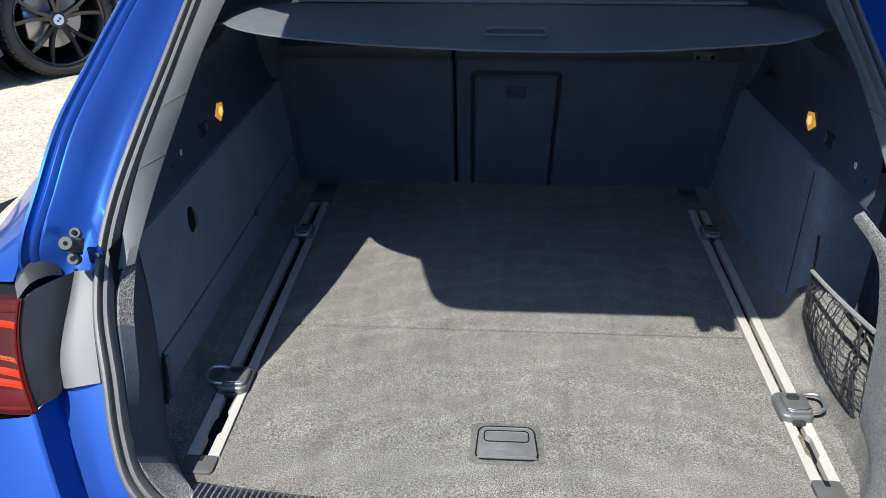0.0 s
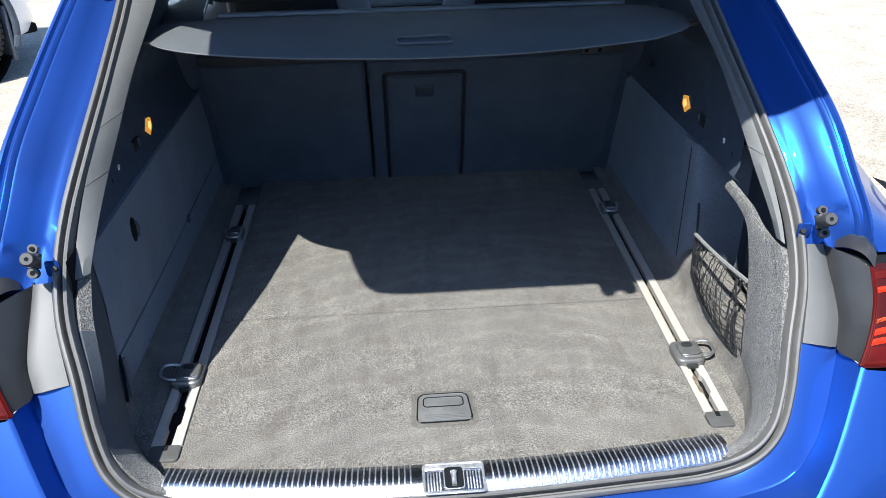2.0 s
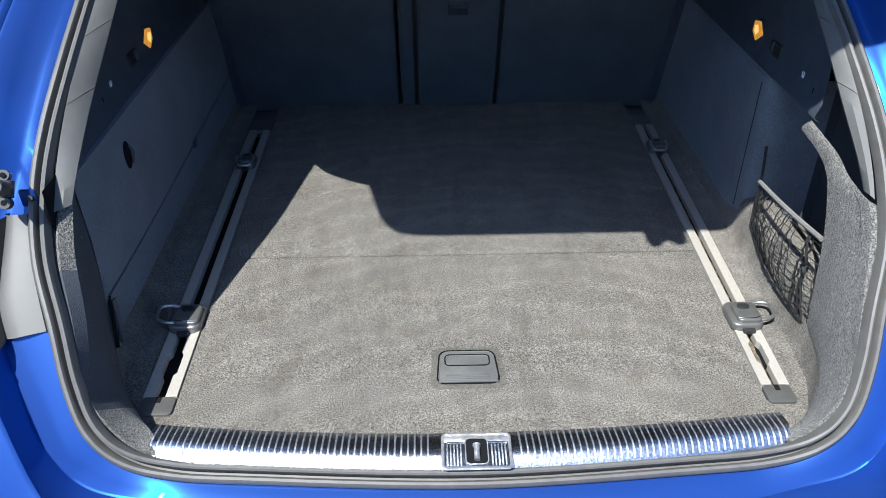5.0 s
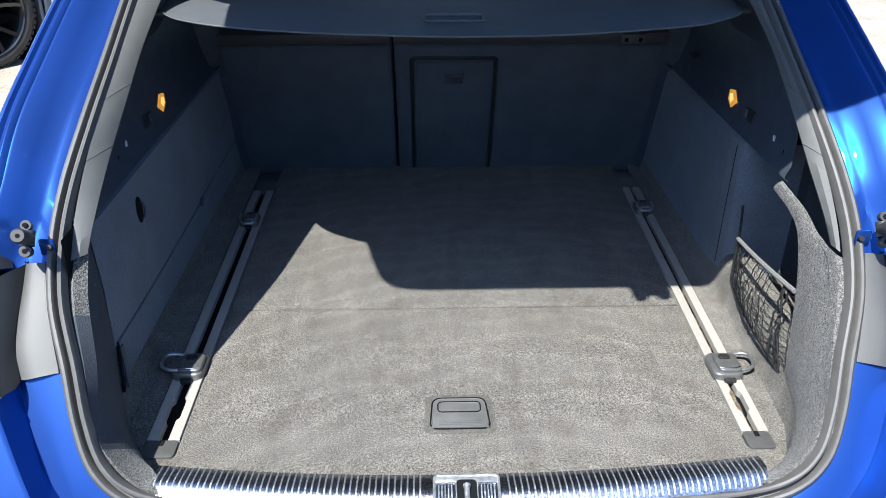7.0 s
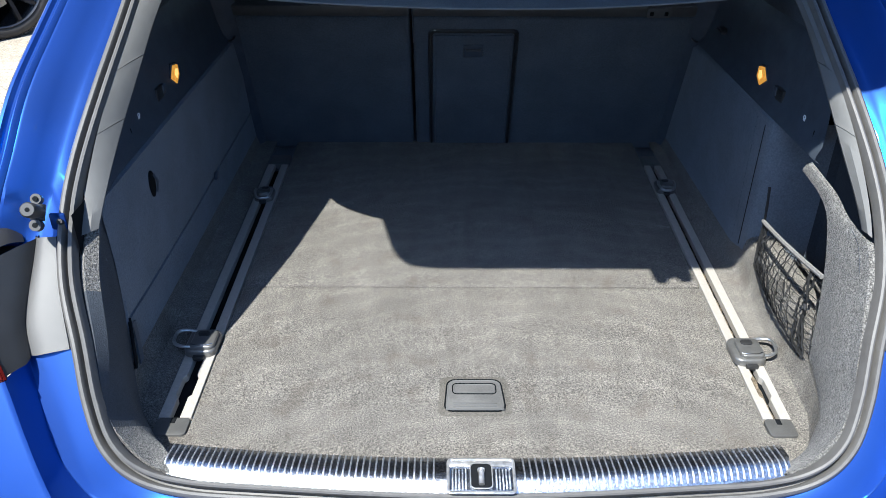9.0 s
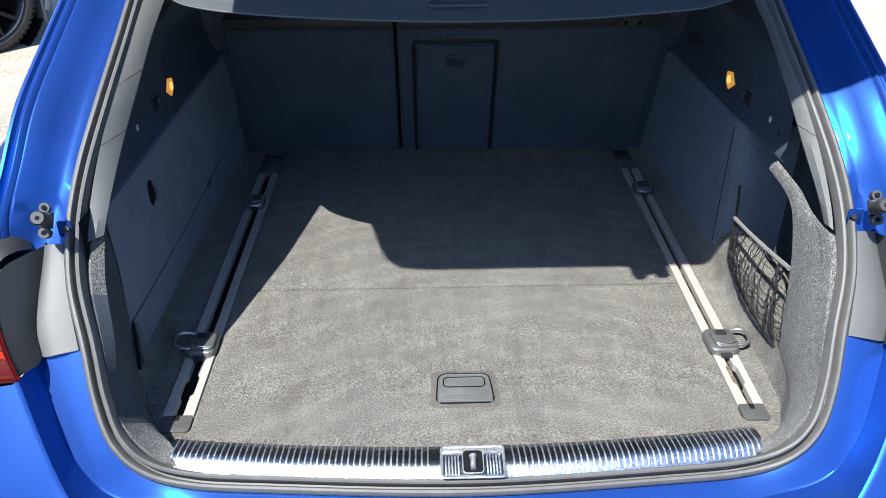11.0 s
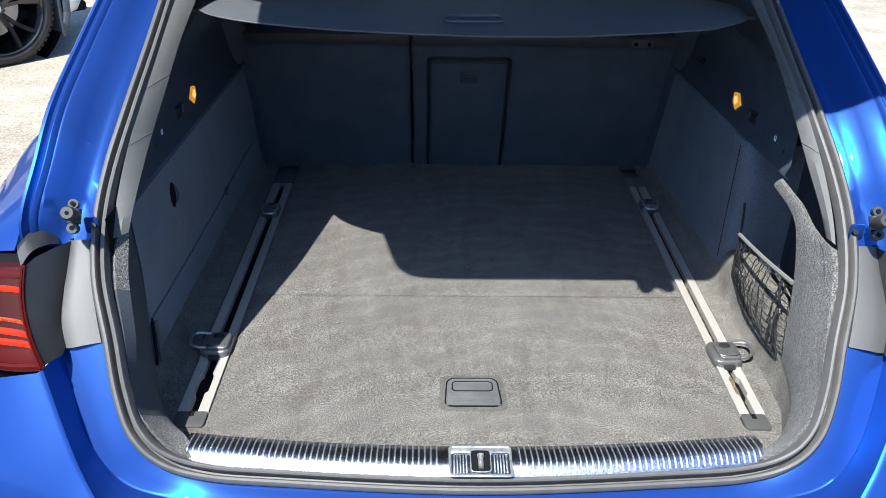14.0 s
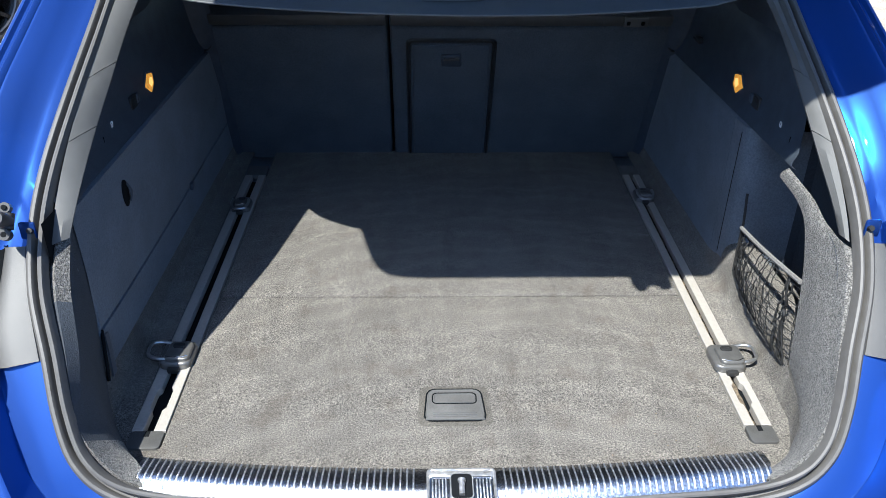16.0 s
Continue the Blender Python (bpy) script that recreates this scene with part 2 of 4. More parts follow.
def box(x0, x1, y0, y1, z0, z1, bevel=0.0, seg=2, bm=None):
    bm = bm or bmesh.new()
    v = bmesh.ops.create_cube(bm, size=1)["verts"]
    for p in v:
        p.co = Vector((x0 + (p.co.x + 0.5) * (x1 - x0), y0 + (p.co.y + 0.5) * (y1 - y0), z0 + (p.co.z + 0.5) * (z1 - z0)))
    if bevel:
        es = list({e for p in v for e in p.link_edges})
        bmesh.ops.bevel(bm, geom=es, offset=bevel, segments=seg, profile=0.5, affect="EDGES")
    return bm


def move(bm, m):
    bmesh.ops.transform(bm, matrix=m, verts=bm.verts)
    return bm


def prism(outline, height, bevel=0.0, seg=2):
    """An outline in x, y drawn up along z, with rounded upper edges."""
    bm = bmesh.new()
    low = [bm.verts.new((x, y, 0)) for x, y in outline]
    f = bm.faces.new(low)
    g = bmesh.ops.extrude_face_region(bm, geom=[f])["geom"]
    top = [e for e in g if isinstance(e, bmesh.types.BMVert)]
    for v in top:
        v.co.z += height
    if bevel:
        ts = set(top)
        es = [e for e in bm.edges if e.verts[0] in ts and e.verts[1] in ts]
        bmesh.ops.bevel(bm, geom=es, offset=bevel, segments=seg, profile=0.5, affect="EDGES")
    return bm


def rounded(x0, x1, y0, y1, r, n=5):
    pts = []
    for cx, cy, a in ((x1 - r, y1 - r, 0), (x0 + r, y1 - r, 90), (x0 + r, y0 + r, 180), (x1 - r, y0 + r, 270)):
        for i in range(n + 1):
            t = radians(a + 90 * i / n)
            pts.append((cx + r * math.cos(t), cy + r * math.sin(t)))
    return pts


def tube(path, r, sides=8, closed=False, bm=None):
    path = [Vector(p) for p in path]
    rings = []
    n = len(path)
    up = Vector((0.13, 0.21, 0.97)).normalized()
    for i, p in enumerate(path):
        a = path[(i - 1) % n] if closed or i > 0 else path[i]
        b = path[(i + 1) % n] if closed or i < n - 1 else path[i]
        t = (b - a).normalized()
        u = t.cross(up).normalized()
        w = u.cross(t)
        rr = r(i / max(n - 1, 1)) if callable(r) else r
        rings.append([p + rr * (math.cos(2 * math.pi * s / sides) * u + math.sin(2 * math.pi * s / sides) * w) for s in range(sides)])
    if closed:
        rings.append(rings[0])
        bm = loft(rings, True, bm=bm)
        bmesh.ops.remove_doubles(bm, verts=bm.verts, dist=1e-6)
        return bm
    return loft(rings, True, True, bm=bm)


def turned(profile, sides=32, axis="X"):
    """A turned body from (radius, along) pairs, round x."""
    rings = [[Vector((h, r * math.cos(2 * math.pi * s / sides), r * math.sin(2 * math.pi * s / sides))) for s in range(sides)] for r, h in profile]
    return loft(rings, True)


def joined(*bms):
    out = bmesh.new()
    for b in bms:
        me = bpy.data.meshes.new("t")
        b.to_mesh(me)
        b.free()
        out.from_mesh(me)
        bpy.data.meshes.remove(me)
    return out


def flip(keys, s):
    return [(s * p[0], p[1], p[2]) for p in keys]


# ---- ground ----
bm = bmesh.new()
bmesh.ops.create_grid(bm, x_segments=60, y_segments=60, size=1)
for v in bm.verts:
    r = max(abs(v.co.x), abs(v.co.y))
    v.co *= 8 + 1400 * max(0, r - 0.5) ** 3
    v.co.z = 0
tagged(part("ground", bm, GROUND), "pale sunlit weathered concrete yard with fine grit", "ground", kind="structure")
bm = bmesh.new()
bmesh.ops.create_grid(bm, x_segments=30, y_segments=8, size=1)
for v in bm.verts:
    v.co = Vector((12 + v.co.x * 9, 13.5 + v.co.y * 3, 0.006 + 0.02 * (1 - v.co.y * v.co.y)))
tagged(part("road", bm, ASPHALT), "dark asphalt roadway beyond the pale yard", "road", kind="structure")

# unseen dark ground added behind the car to weaken bounced light
bm = bmesh.new()
bmesh.ops.create_grid(bm, x_segments=40, y_segments=8, size=1)
for v in bm.verts:
    v.co = Vector((-2 + v.co.x * 18, -3.75 + v.co.y * 3.25, 0.006 + 0.01 * (1 - v.co.y * v.co.y)))
tagged(part("added_strip", bm, ASPHALT), "dark asphalt strip, unseen, added to cut ground bounce", "road", kind="structure")

# unseen plain wall added behind the camera to block the bright low sky
bm = joined(box(-20, 16, -7.3, -7.0, 0, 2.4, .02), box(-20.1, 16.1, -7.35, -6.95, 2.4, 2.52, .02))
tagged(part("added_wall", bm, RENDERED, smooth=False), "plain rendered wall, unseen, added to hide the bright horizon", "wall", kind="structure")

# ---- the estate car, boot opening towards -y ----
FLOOR = 0.61
car = thing("estate_car", "metallic blue estate car with its tailgate open", "car")

# the opening's rim, half of it, from the middle of the sill to the middle of the roof
RIM = [(0, -.049, .616), (.30, -.034, .617), (.406, -.029, .624), (.467, -.022, .645), (.509, -.004, .684), (.534, .030, .735), (.553, .076, .797), (.580, .138, .865),
       (.588, .200, .935), (.581, .260, 1.0), (.567, .336, 1.067), (.559, .442, 1.132), (.556, .571, 1.201), (.552, .69, 1.264), (.52, .81, 1.325), (.36, .90, 1.375), (0, .93, 1.39)]
# the valley beside the rim, and below it the crease of the lower rim
CREASE = [(0, -.086, .603), (.30, -.071, .604), (.43, -.050, .610), (.505, -.040, .627), (.548, -.020, .662), (.578, .012, .708), (.611, .071, .791), (.622, .150, .865),
          (.617, .236, .938), (.610, .288, .991), (.597, .368, 1.062), (.587, .472, 1.125), (.582, .606, 1.196), (.578, .72, 1.262), (.54, .825, 1.34), (.37, .91, 1.395), (0, .94, 1.41)]
# eye point; upper rim lines are slid along its rays to fit the view
EYEPOINT = (0, -.85, 1.46)
CREASE = [tuple(e + (c - e) * (1 - .024 * (0 if i < 8 else .6 if i == 8 else 1)) for c, e in zip(p, EYEPOINT)) for i, p in enumerate(CREASE)]
RIM_UP = RIM[6:]
CREASE_UP = CREASE[6:]


def half(keys, n):
    """Spline of one half that meets its mirror image smoothly at x = 0."""
    first = [(-keys[1][0], keys[1][1], keys[1][2])]
    last = [(-keys[-2][0], keys[-2][1], keys[-2][2])] if abs(keys[-1][0]) < .001 else []
    out = spline(first + list(keys) + last, n)[n:]
    return out[:-n] if last else out


def shifted(keys, dx, dy, dz=0):
    return [(x + dx, y + dy, z + dz) for x, y, z in keys]


def mixed(a, b, f, dx=0, dy=0, dz=0):
    return [(p[0] * (1 - f) + q[0] * f + dx, p[1] * (1 - f) + q[1] * f + dy, p[2] * (1 - f) + q[2] * f + dz) for p, q in zip(a, b)]


# channel floor and outer ridges beside the upper opening
CHAN = [(.640, .110, .797), (.655, .168, .865), (.662, .180, .940), (.652, .242, 1.014), (.645, .314, 1.080), (.636, .418, 1.141), (.625, .552, 1.213), (.610, .672, 1.277), (.57, .81, 1.36), (.39, .91, 1.425), (0, .94, 1.44)]
CHAN = [tuple(e + (c - e) * (1 - .014 * (0 if i < 2 else .6 if i == 2 else 1)) for c, e in zip(p, EYEPOINT)) for i, p in enumerate(CHAN)]
for side in (1, -1):
    mid1 = [(a[0] * .9 + b[0] * .1, a[1] * .9 + b[1] * .1, a[2] * .9 + b[2] * .1) for a, b in zip(CREASE_UP, CHAN)]
    mid2 = [(a[0] * .5 + b[0] * .5, a[1] * .5 + b[1] * .5 + .002, a[2] * .5 + b[2] * .5) for a, b in zip(CREASE_UP, CHAN)]
    rings = [shifted(RIM_UP, -.006, .006), RIM_UP, shifted(CREASE_UP, -.003, -.002), mid1, mid2, shifted(CHAN, -.004, .001), CHAN, shifted(CHAN, .003, -.006, .001), shifted(CHAN, .007, -.008, .002), shifted(CHAN, .010, -.004, .002),
             shifted(CHAN, .013, -.006, .002), shifted(CHAN, .017, -.016, .003), shifted(CHAN, .021, -.016, .003), shifted(CHAN, .025, -.008, .003), shifted(CHAN, .030, .02, .003), shifted(CHAN, .040, .10, .0)]
    part("pillar_frame", loft([spline(flip(r, side), 6) for r in rings]), PAINT, car, "glossy blue painted frame beside the open tailgate")

# lower rim and bumper
LOW = RIM[:7]
LOWC = CREASE[:7]
LOWD = [(0, -.150, .588), (.30, -.146, .590), (.43, -.132, .600), (.500, -.112, .626), (.540, -.082, .668), (.573, -.045, .722), (.612, .008, .796)]
LOWE = [(0, -.185, .575), (.32, -.182, .578), (.46, -.170, .585), (.537, -.148, .590), (.592, -.118, .620), (.636, -.082, .676), (.69, -.005, .787)]
LOWF = [(0, -.205, .50), (.34, -.203, .50), (.50, -.190, .50), (.61, -.165, .51), (.70, -.115, .55), (.76, -.055, .64), (.785, .070, .783)]
LOWG = [(0, -.190, .34), (.36, -.188, .34), (.53, -.172, .34), (.66, -.140, .34), (.77, -.060, .36), (.84, .05, .50), (.835, .210, .778)]
LOWH = [(0, -.120, .22), (.36, -.118, .22), (.53, -.11, .22), (.66, -.08, .22), (.78, .0, .22), (.885, .22, .36), (.875, .42, .76)]
def both_sides(rings):
    bm = joined(*[loft([[(side * p.x, p.y, p.z) for p in half(r, 8)] for r in rings]) for side in (1, -1)])
    bmesh.ops.remove_doubles(bm, verts=bm.verts, dist=0.0005)
    return bm


bumper = part("rear_bumper", both_sides([mixed(LOWC, LOWD, .985, 0, .004, -.002), mixed(LOWC, LOWD, .992), LOWD, shifted(LOWD, .002, -.003, -.001), shifted(LOWD, .006, -.006, -.003), LOWE, LOWF, LOWG, LOWH]), PAINT, car, "glossy blue bumper skin")
part("rim_face", both_sides([shifted(LOW, 0, .004, -.002), LOW, mixed(LOW, LOWC, .06, 0, -.001, 0), mixed(LOW, LOWC, .5, 0, -.0015, .0005), mixed(LOW, LOWC, .94), LOWC, mixed(LOWC, LOWD, .03, 0, 0, -.001)]), PAINT, bumper, "glossy blue face of the lower boot rim")
part("rim_step", both_sides([mixed(LOWC, LOWD, -.02, 0, .004, -.004), mixed(LOWC, LOWD, .008, 0, 0, -.0012), mixed(LOWC, LOWD, .5, 0, 0, -.002), mixed(LOWC, LOWD, .985, 0, 0, -.0006), mixed(LOWC, LOWD, 1.0, 0, .004, -.006)]), PAINT, bumper, "glossy blue step between boot rim and bumper")

# double-lipped rubber seal round the opening
path = half(RIM, 8)
path = path + [Vector((-p.x, p.y, p.z)) for p in path[-2:0:-1]]
SEC = [(0.001, -.003), (0.0, .002), (.002, .0065), (.0055, .0092), (.009, .0085), (.0110, .005), (.0118, -.006), (.0155, -.006), (.0162, .004), (.018, .0088), (.0205, .0100), (.0235, .0088), (.0255, .003), (.0262, -.008)]
rings = []
n = len(path)
for i, p in enumerate(path):
    t = (path[(i + 1) % n] - path[i - 1]).normalized()
    slope = .75 + min(1, max(0, (p.z - 1.02) / .10))
    nrm = Vector((0, -1, slope)).normalized() if p.z > .66 else Vector((0, -.62, .78)).normalized().lerp(Vector((0, -1, .75)).normalized(), max(0, min(1, (p.z - .62) / .04)))
    nrm = (nrm - nrm.dot(t) * t).normalized()
    u = nrm.cross(t).normalized()
    rings.append([p + u * a + nrm * h for a, h in SEC])
mid = Vector((0, .4, 1.0))
if (rings[20][8] - mid).length > (rings[20][1] - mid).length:
    for i, p in enumerate(path):
        rings[i] = [2 * p - q for q in rings[i]]
rings.append(rings[0])
part("door_seal", loft(rings), RUBBER, car, "grey double-lipped rubber seal round the boot opening")

# inner edge of the seal, where the trim begins
INNER = [(.0, -.026, .634), (.30, -.011, .635), (.406, -.008, .642), (.455, -.004, .664), (.492, .012, .704), (.511, .036, .737), (.528, .085, .803), (.550, .143, .866), (.557, .203, .932), (.551, .263, 1.0), (.541, .338, 1.067), (.533, .444, 1.132), (.528, .573, 1.201), (.524, .69, 1.262), (.49, .80, 1.315), (.34, .88, 1.36)]

# grey pillar trim, in three lengths with joints
for side in (1, -1):
    edge = spline(INNER[7:], 10)
    inner = spline([(.551 if side > 0 else .540, .160, .868), (.546 if side > 0 else .534, .222, .935), *([(.533, .292, 1.005), (.526, .38, 1.075), (.523, .475, 1.135), (.514, .597, 1.198), (.502, .71, 1.258)] if side > 0 else [(.526, .305, 1.005), (.515, .40, 1.076), (.509, .50, 1.137), (.499, .622, 1.200), (.487, .735, 1.258)]), (.45, .83, 1.31), (.32, .91, 1.35)], 10)
    cuts = [(7, 24), (24, 34), (34, len(edge))]
    for a, b in cuts:
        e, q = edge[a:b], inner[a:b]
        if a > 7:
            e = [edge[a - 1] + (edge[a] - edge[a - 1]) * .12] + e
            q = [inner[a - 1] + (inner[a] - inner[a - 1]) * .12] + q
        rings = [[p + Vector((.004, .012, 0)) for p in e], [p + Vector((0, 0, .001)) for p in e], [(p + r) / 2 + Vector((-.001, -.004, .003)) for p, r in zip(e, q)], [r + Vector((.001, -.001, .001)) for r in q],
                 [r + Vector((.004, .008, -.002)) for r in q], [r + Vector((.020, .045, -.005)) for r in q], [r + Vector((.055, .07, -.005)) for r in q]]
        rings = [[Vector((side * p.x, p.y, p.z)) for p in r] for r in rings]
        part("pillar_trim", loft(rings), GREY, car, "pale grey plastic pillar trim")

# carpeted rear corner posts
for side in (1, -1):
    a = [(.425, .000, .641), (.455, .003, .660), (.490, .016, .702), (.509, .040, .737), (.526, .090, .803), (.548, .148, .866), (.552, .192, .912), (.550, .214, .932)]
    if side > 0:
        # one carpeted sweep from the sill round the corner and up into a horn over the pocket
        a = a[:4] + [(.520, .070, .775), (.530, .100, .812), (.540, .128, .842), (.549, .155, .872), (.552, .185, .900), (.550, .214, .908), (.550, .249, .912), (.549, .290, .926), (.548, .340, .932), (.548, .388, .936)]
        b = [(.442, .026, .640), (.460, .036, .643), (.486, .058, .653), (.506, .092, .685), (.515, .122, .715), (.523, .152, .745), (.531, .176, .785), (.538, .200, .830), (.540, .222, .868), (.541, .248, .895), (.541, .276, .907), (.541, .312, .920), (.541, .352, .925), (.541, .394, .927)]
        c = [(.452, .044, .610), (.474, .060, .610), (.504, .096, .611), (.524, .140, .620), (.536, .190, .640), (.541, .222, .665), (.541, .231, .700), (.541, .244, .777), (.541, .258, .830), (.541, .280, .878), (.541, .300, .898), (.541, .332, .909), (.541, .365, .913), (.541, .400, .916)]
        rings = [shifted(a[:9], .030, .004, -.012) + shifted(a[9:], .004, .004, -.020), shifted(a[:9], .014, -.008, -.004) + shifted(a[9:], .002, .001, -.006), a, mixed(a, b, .5, -.002, -.002, .001), b, mixed(b, c, .5, -.001), mixed(b, c, .9), c, shifted(c, .006, .004, -.002), shifted(c, .022, .006, -.004)]
        part("corner_trim", loft([spline(r, 8) for r in rings]), FUZZ, car, "coarse grey carpeted corner that rises into a horn over the pocket")
        tip = [rings[k][-1] for k in range(2, 9)]
        part("horn_tip", loft([tip, [(x + .003, y + .001, z - .004) for x, y, z in tip]]), FUZZ, car)
        # stitched joint down the corner carpet
        part("corner_seam", tube([Vector(p) + Vector((-.0012, -.0010, .0008)) for p in spline(mixed(a, b, .30, -.0012, -.001), 6)[42:55]], .0004, 5), POSTSHADE_SEAM, car)
    else:
        b = [(.433, .030, .645), (.448, .046, .649), (.474, .068, .657), (.500, .092, .690), (.522, .140, .755), (.536, .188, .832), (.541, .212, .885), (.546, .228, .925)]
        c = [(.438, .048, .612), (.455, .070, .612), (.486, .108, .614), (.514, .150, .632), (.535, .204, .70), (.541, .230, .79), (.542, .241, .858), (.543, .246, .932)]
        rings = [shifted(a, .014, .004, -.012), a, [(x - .011 * min(1, max(0, (z - .74) / .06)), y, z) for x, y, z in mixed(a, b, .30)], [(x - .008 * min(1, max(0, (z - .74) / .06)), y, z) for x, y, z in mixed(a, b, .65)], b, mixed(b, c, .5, -.001), c, shifted(c, .007, .003, -.002), shifted(c, .05, .006, -.01)]
        lines = [spline(flip(r, side), 8) for r in rings]
        # the post is one carpet: sunlit parts stay FUZZ, shaded parts a darkened copy
        part("corner_trim", loft([r[38:] for r in lines[:3]]), FUZZ, car, "coarse grey carpeted strip beside the seal")
        part("corner_trim", loft([r[:18] for r in lines]), FUZZ, car, "coarse grey carpeted corner beside the boot opening")
        part("shaded_corner", loft([r[17:39] for r in lines[:3]]), POSTSHADE_SEAM, car, "corner carpet darkened for the shade on the post")
        part("shaded_corner", loft([r[17:] for r in lines[2:]]), POSTSHADE_SEAM, car, "corner carpet darkened for the shade on the post")

# ---- interior trim ----
YB = 1.225
for side in (1, -1):
    lo = [(.4885, FLOOR + .001), (.505, FLOOR + .001), (.528, FLOOR + .003), (.537, .628), (.5395, .645), (.5425, .668)]
    rows = [[(side * max(x, .4905 + (.016 if side > 0 else .004) * (y - .15)), y, z + (.016 * max(0, y - .2) if z < .62 else 0)) for x, z in lo] for y in (.10, .16, .25, .5, .9, YB)]
    rows[0] = [(side * min(x, .500), .085, z - .004) for x, z in lo]
    rows[1] = [(side * min(x, .522), .15, z) for x, z in lo]
    bm = loft(rows)
    part("side_strip", bm, CARPET, car, "grey carpet strip along the load rail")
    if side < 0:
        # storage door above a sloping joint, with a rounded shadow gap
        line = [(.222, .733), (.35, .729), (.52, .727), (.66, .727), (.76, .729), (.80, .732), (YB, .735)]
        wall = loft([spline([(-.541, y, .66) for y, z in line], 3), spline([(-.541, y, z - .003) for y, z in line], 3), spline([(-.549, y, z - .001) for y, z in line], 3)])
        part("side_wall", wall, LINING, car, "dark carpeted lower boot side")
        wall = loft([spline([(-.549, y + .003, z + .001) for y, z in line], 3), spline([(-.541, y + .003, z + .003) for y, z in line], 3), spline([(-.538, y + .003, (z + .94) / 2) for y, z in line], 3), spline([(-.541, y + .003, .938) for y, z in line], 3), spline([(-.549, y + .003, .941) for y, z in line], 3)])
        part("storage_door", wall, LINING, car, "dark carpeted storage flap in the boot side")
        post = loft([spline([(-.541, .238, .895), (-.540, .236, .79), (-.536, .215, .70), (-.530, .20, .66)], 4), spline([(-.546, .2295, .895), (-.545, .2275, .79), (-.541, .2165, .70), (-.537, .204, .66)], 4)])
        part("side_wall", post, LINING, car)
    else:
        wall = loft([[(.541, y, z) for y in (.62, .7, .9, YB)] for z in (.655, .80, .93)] + [[(.549, y, .941) for y in (.62, .7, .9, YB)]])
        part("side_wall", wall, LINING, car, "dark carpeted boot side with a faint seam")
        # open pocket behind the net: the lining turns outwards into a deep hollow
        rows = []
        for z in (.622, .66, .70, .78, .86, .91, .938):
            rows.append(spline([(.5412, .62, z), (.543, .575, z), (.550, .555, z), (.575, .543, z), (.655, .535, z), (.675, .50, z), (.675, .30, z), (.655, .240, z), (.600, .232, z)], 4))
        rows.append([(max(p[0], .549), p[1], .941) for p in rows[-1]])
        part("side_pocket", loft([r[:17] for r in rows]), LINING, car, "dark carpeted turn of the boot side into the pocket")
        # hollow gets a darker copy of LINING, its shade put into the colour
        part("side_pocket", loft([r[16:] for r in rows]), HOLLOWSHADE, car, "side pocket hollow, lining darkened for its shade")
        foot = [[(.5405, .650), (.543, .680), (.552, .704), (.575, .713), (.600, .702), (.63, .665), (.69, .645)]] * 5
        part("pocket_floor", loft([spline([(x, y, z - dz) for x, z in r], 3) for r, y, dz in zip(foot, (.19, .24, .34, .45, .56), (.012, .006, 0, 0, 0))]), CARPET, car, "grey carpeted foot of the side pocket")
    part("side_backing", loft([[(side * .69, y, .55), (side * .69, y, .97)] for y in (.42, .7, YB + .1)]), SHADOWGAP, car)
    part("side_backing", loft([[(side * .556, y, .60), (side * .556, y, .95)] for y in ((.17, .6, YB) if side < 0 else (.62, .8, YB))]), SHADOWGAP, car)
    # black plastic upper side trim with a small shelf edge
    prof = [(.556, .936), (.547, .941), (.547, .947), (.556, .962), (.562, 1.0), (.566, 1.06), (.573, 1.10), (.60, 1.115), (.68, 1.12)]
    rows = []
    for y in (.21, .24, .27, .32, .40, .6, .8, 1.0, YB) if side < 0 else (.378, .40, .6, .8, 1.0, YB):
        low = 1.0 if y < .25 else 2
        rows.append([(side * (min(x, .582) + (.006 if y < .22 else -.004 if y < .3 else 0)), y + max(0, min(z, low) - .94) * (.95 if y < .35 else .3 if y < .5 else 0), min(z, low)) for x, z in prof])
    part("upper_trim", loft(rows), BLACK, car, "black plastic upper boot side trim")

# quarter of the backrest line: rear seat in two parts, leaning towards the boot
seat = thing("rear_seat", "folding rear seat with dark carpeted back, upright", "seat", (0, 1.21, .63))
SEATM = Matrix.Rotation(math.atan(.43), 4, "X")


def backpad(x0, x1, h, label):
    bm = box(x0, x1, 0.0, .10, -.03, h, .012, 3)
    bm = move(bm, SEATM)
    return part("backrest", bm, SEATBACK, seat, label)


backpad(-.535, -.127, .405, "dark charcoal carpeted back of the narrow seat half")
backpad(-.119, .535, .405, "dark charcoal carpeted back of the wide seat half")
for x0, x1 in ((-.53, -.127), (-.119, .53)):
    part("top_rail", move(box(x0, x1, -.004, .09, .407, .437, .006), SEATM), DARKPLASTIC, seat, "grey plastic strip along the top of the backrest")
    part("cushion", move(box(x0, x1, .10, .16, -.1, .435, .02, 3), SEATM), LEATHER, seat)
# load-through hatch: raised rounded frame and door
hx0, hx1, hz1 = -.084, .130, .372
outer = rounded(hx0, hx1, -.2, hz1, .016)
inner_ = rounded(hx0 + .011, hx1 - .011, -.2, hz1 - .011, .012)
bm = loft([[(x, -.001, z) for x, z in outer], [(x, -.006, z) for x, z in rounded(hx0 + .003, hx1 - .003, -.2, hz1 - .003, .014)], [(x, -.006, z) for x, z in rounded(hx0 + .008, hx1 - .008, -.2, hz1 - .008, .013)], [(x, .0, z) for x, z in inner_]], True)
for v in bm.verts:
    v.co.z = max(v.co.z, -.01)
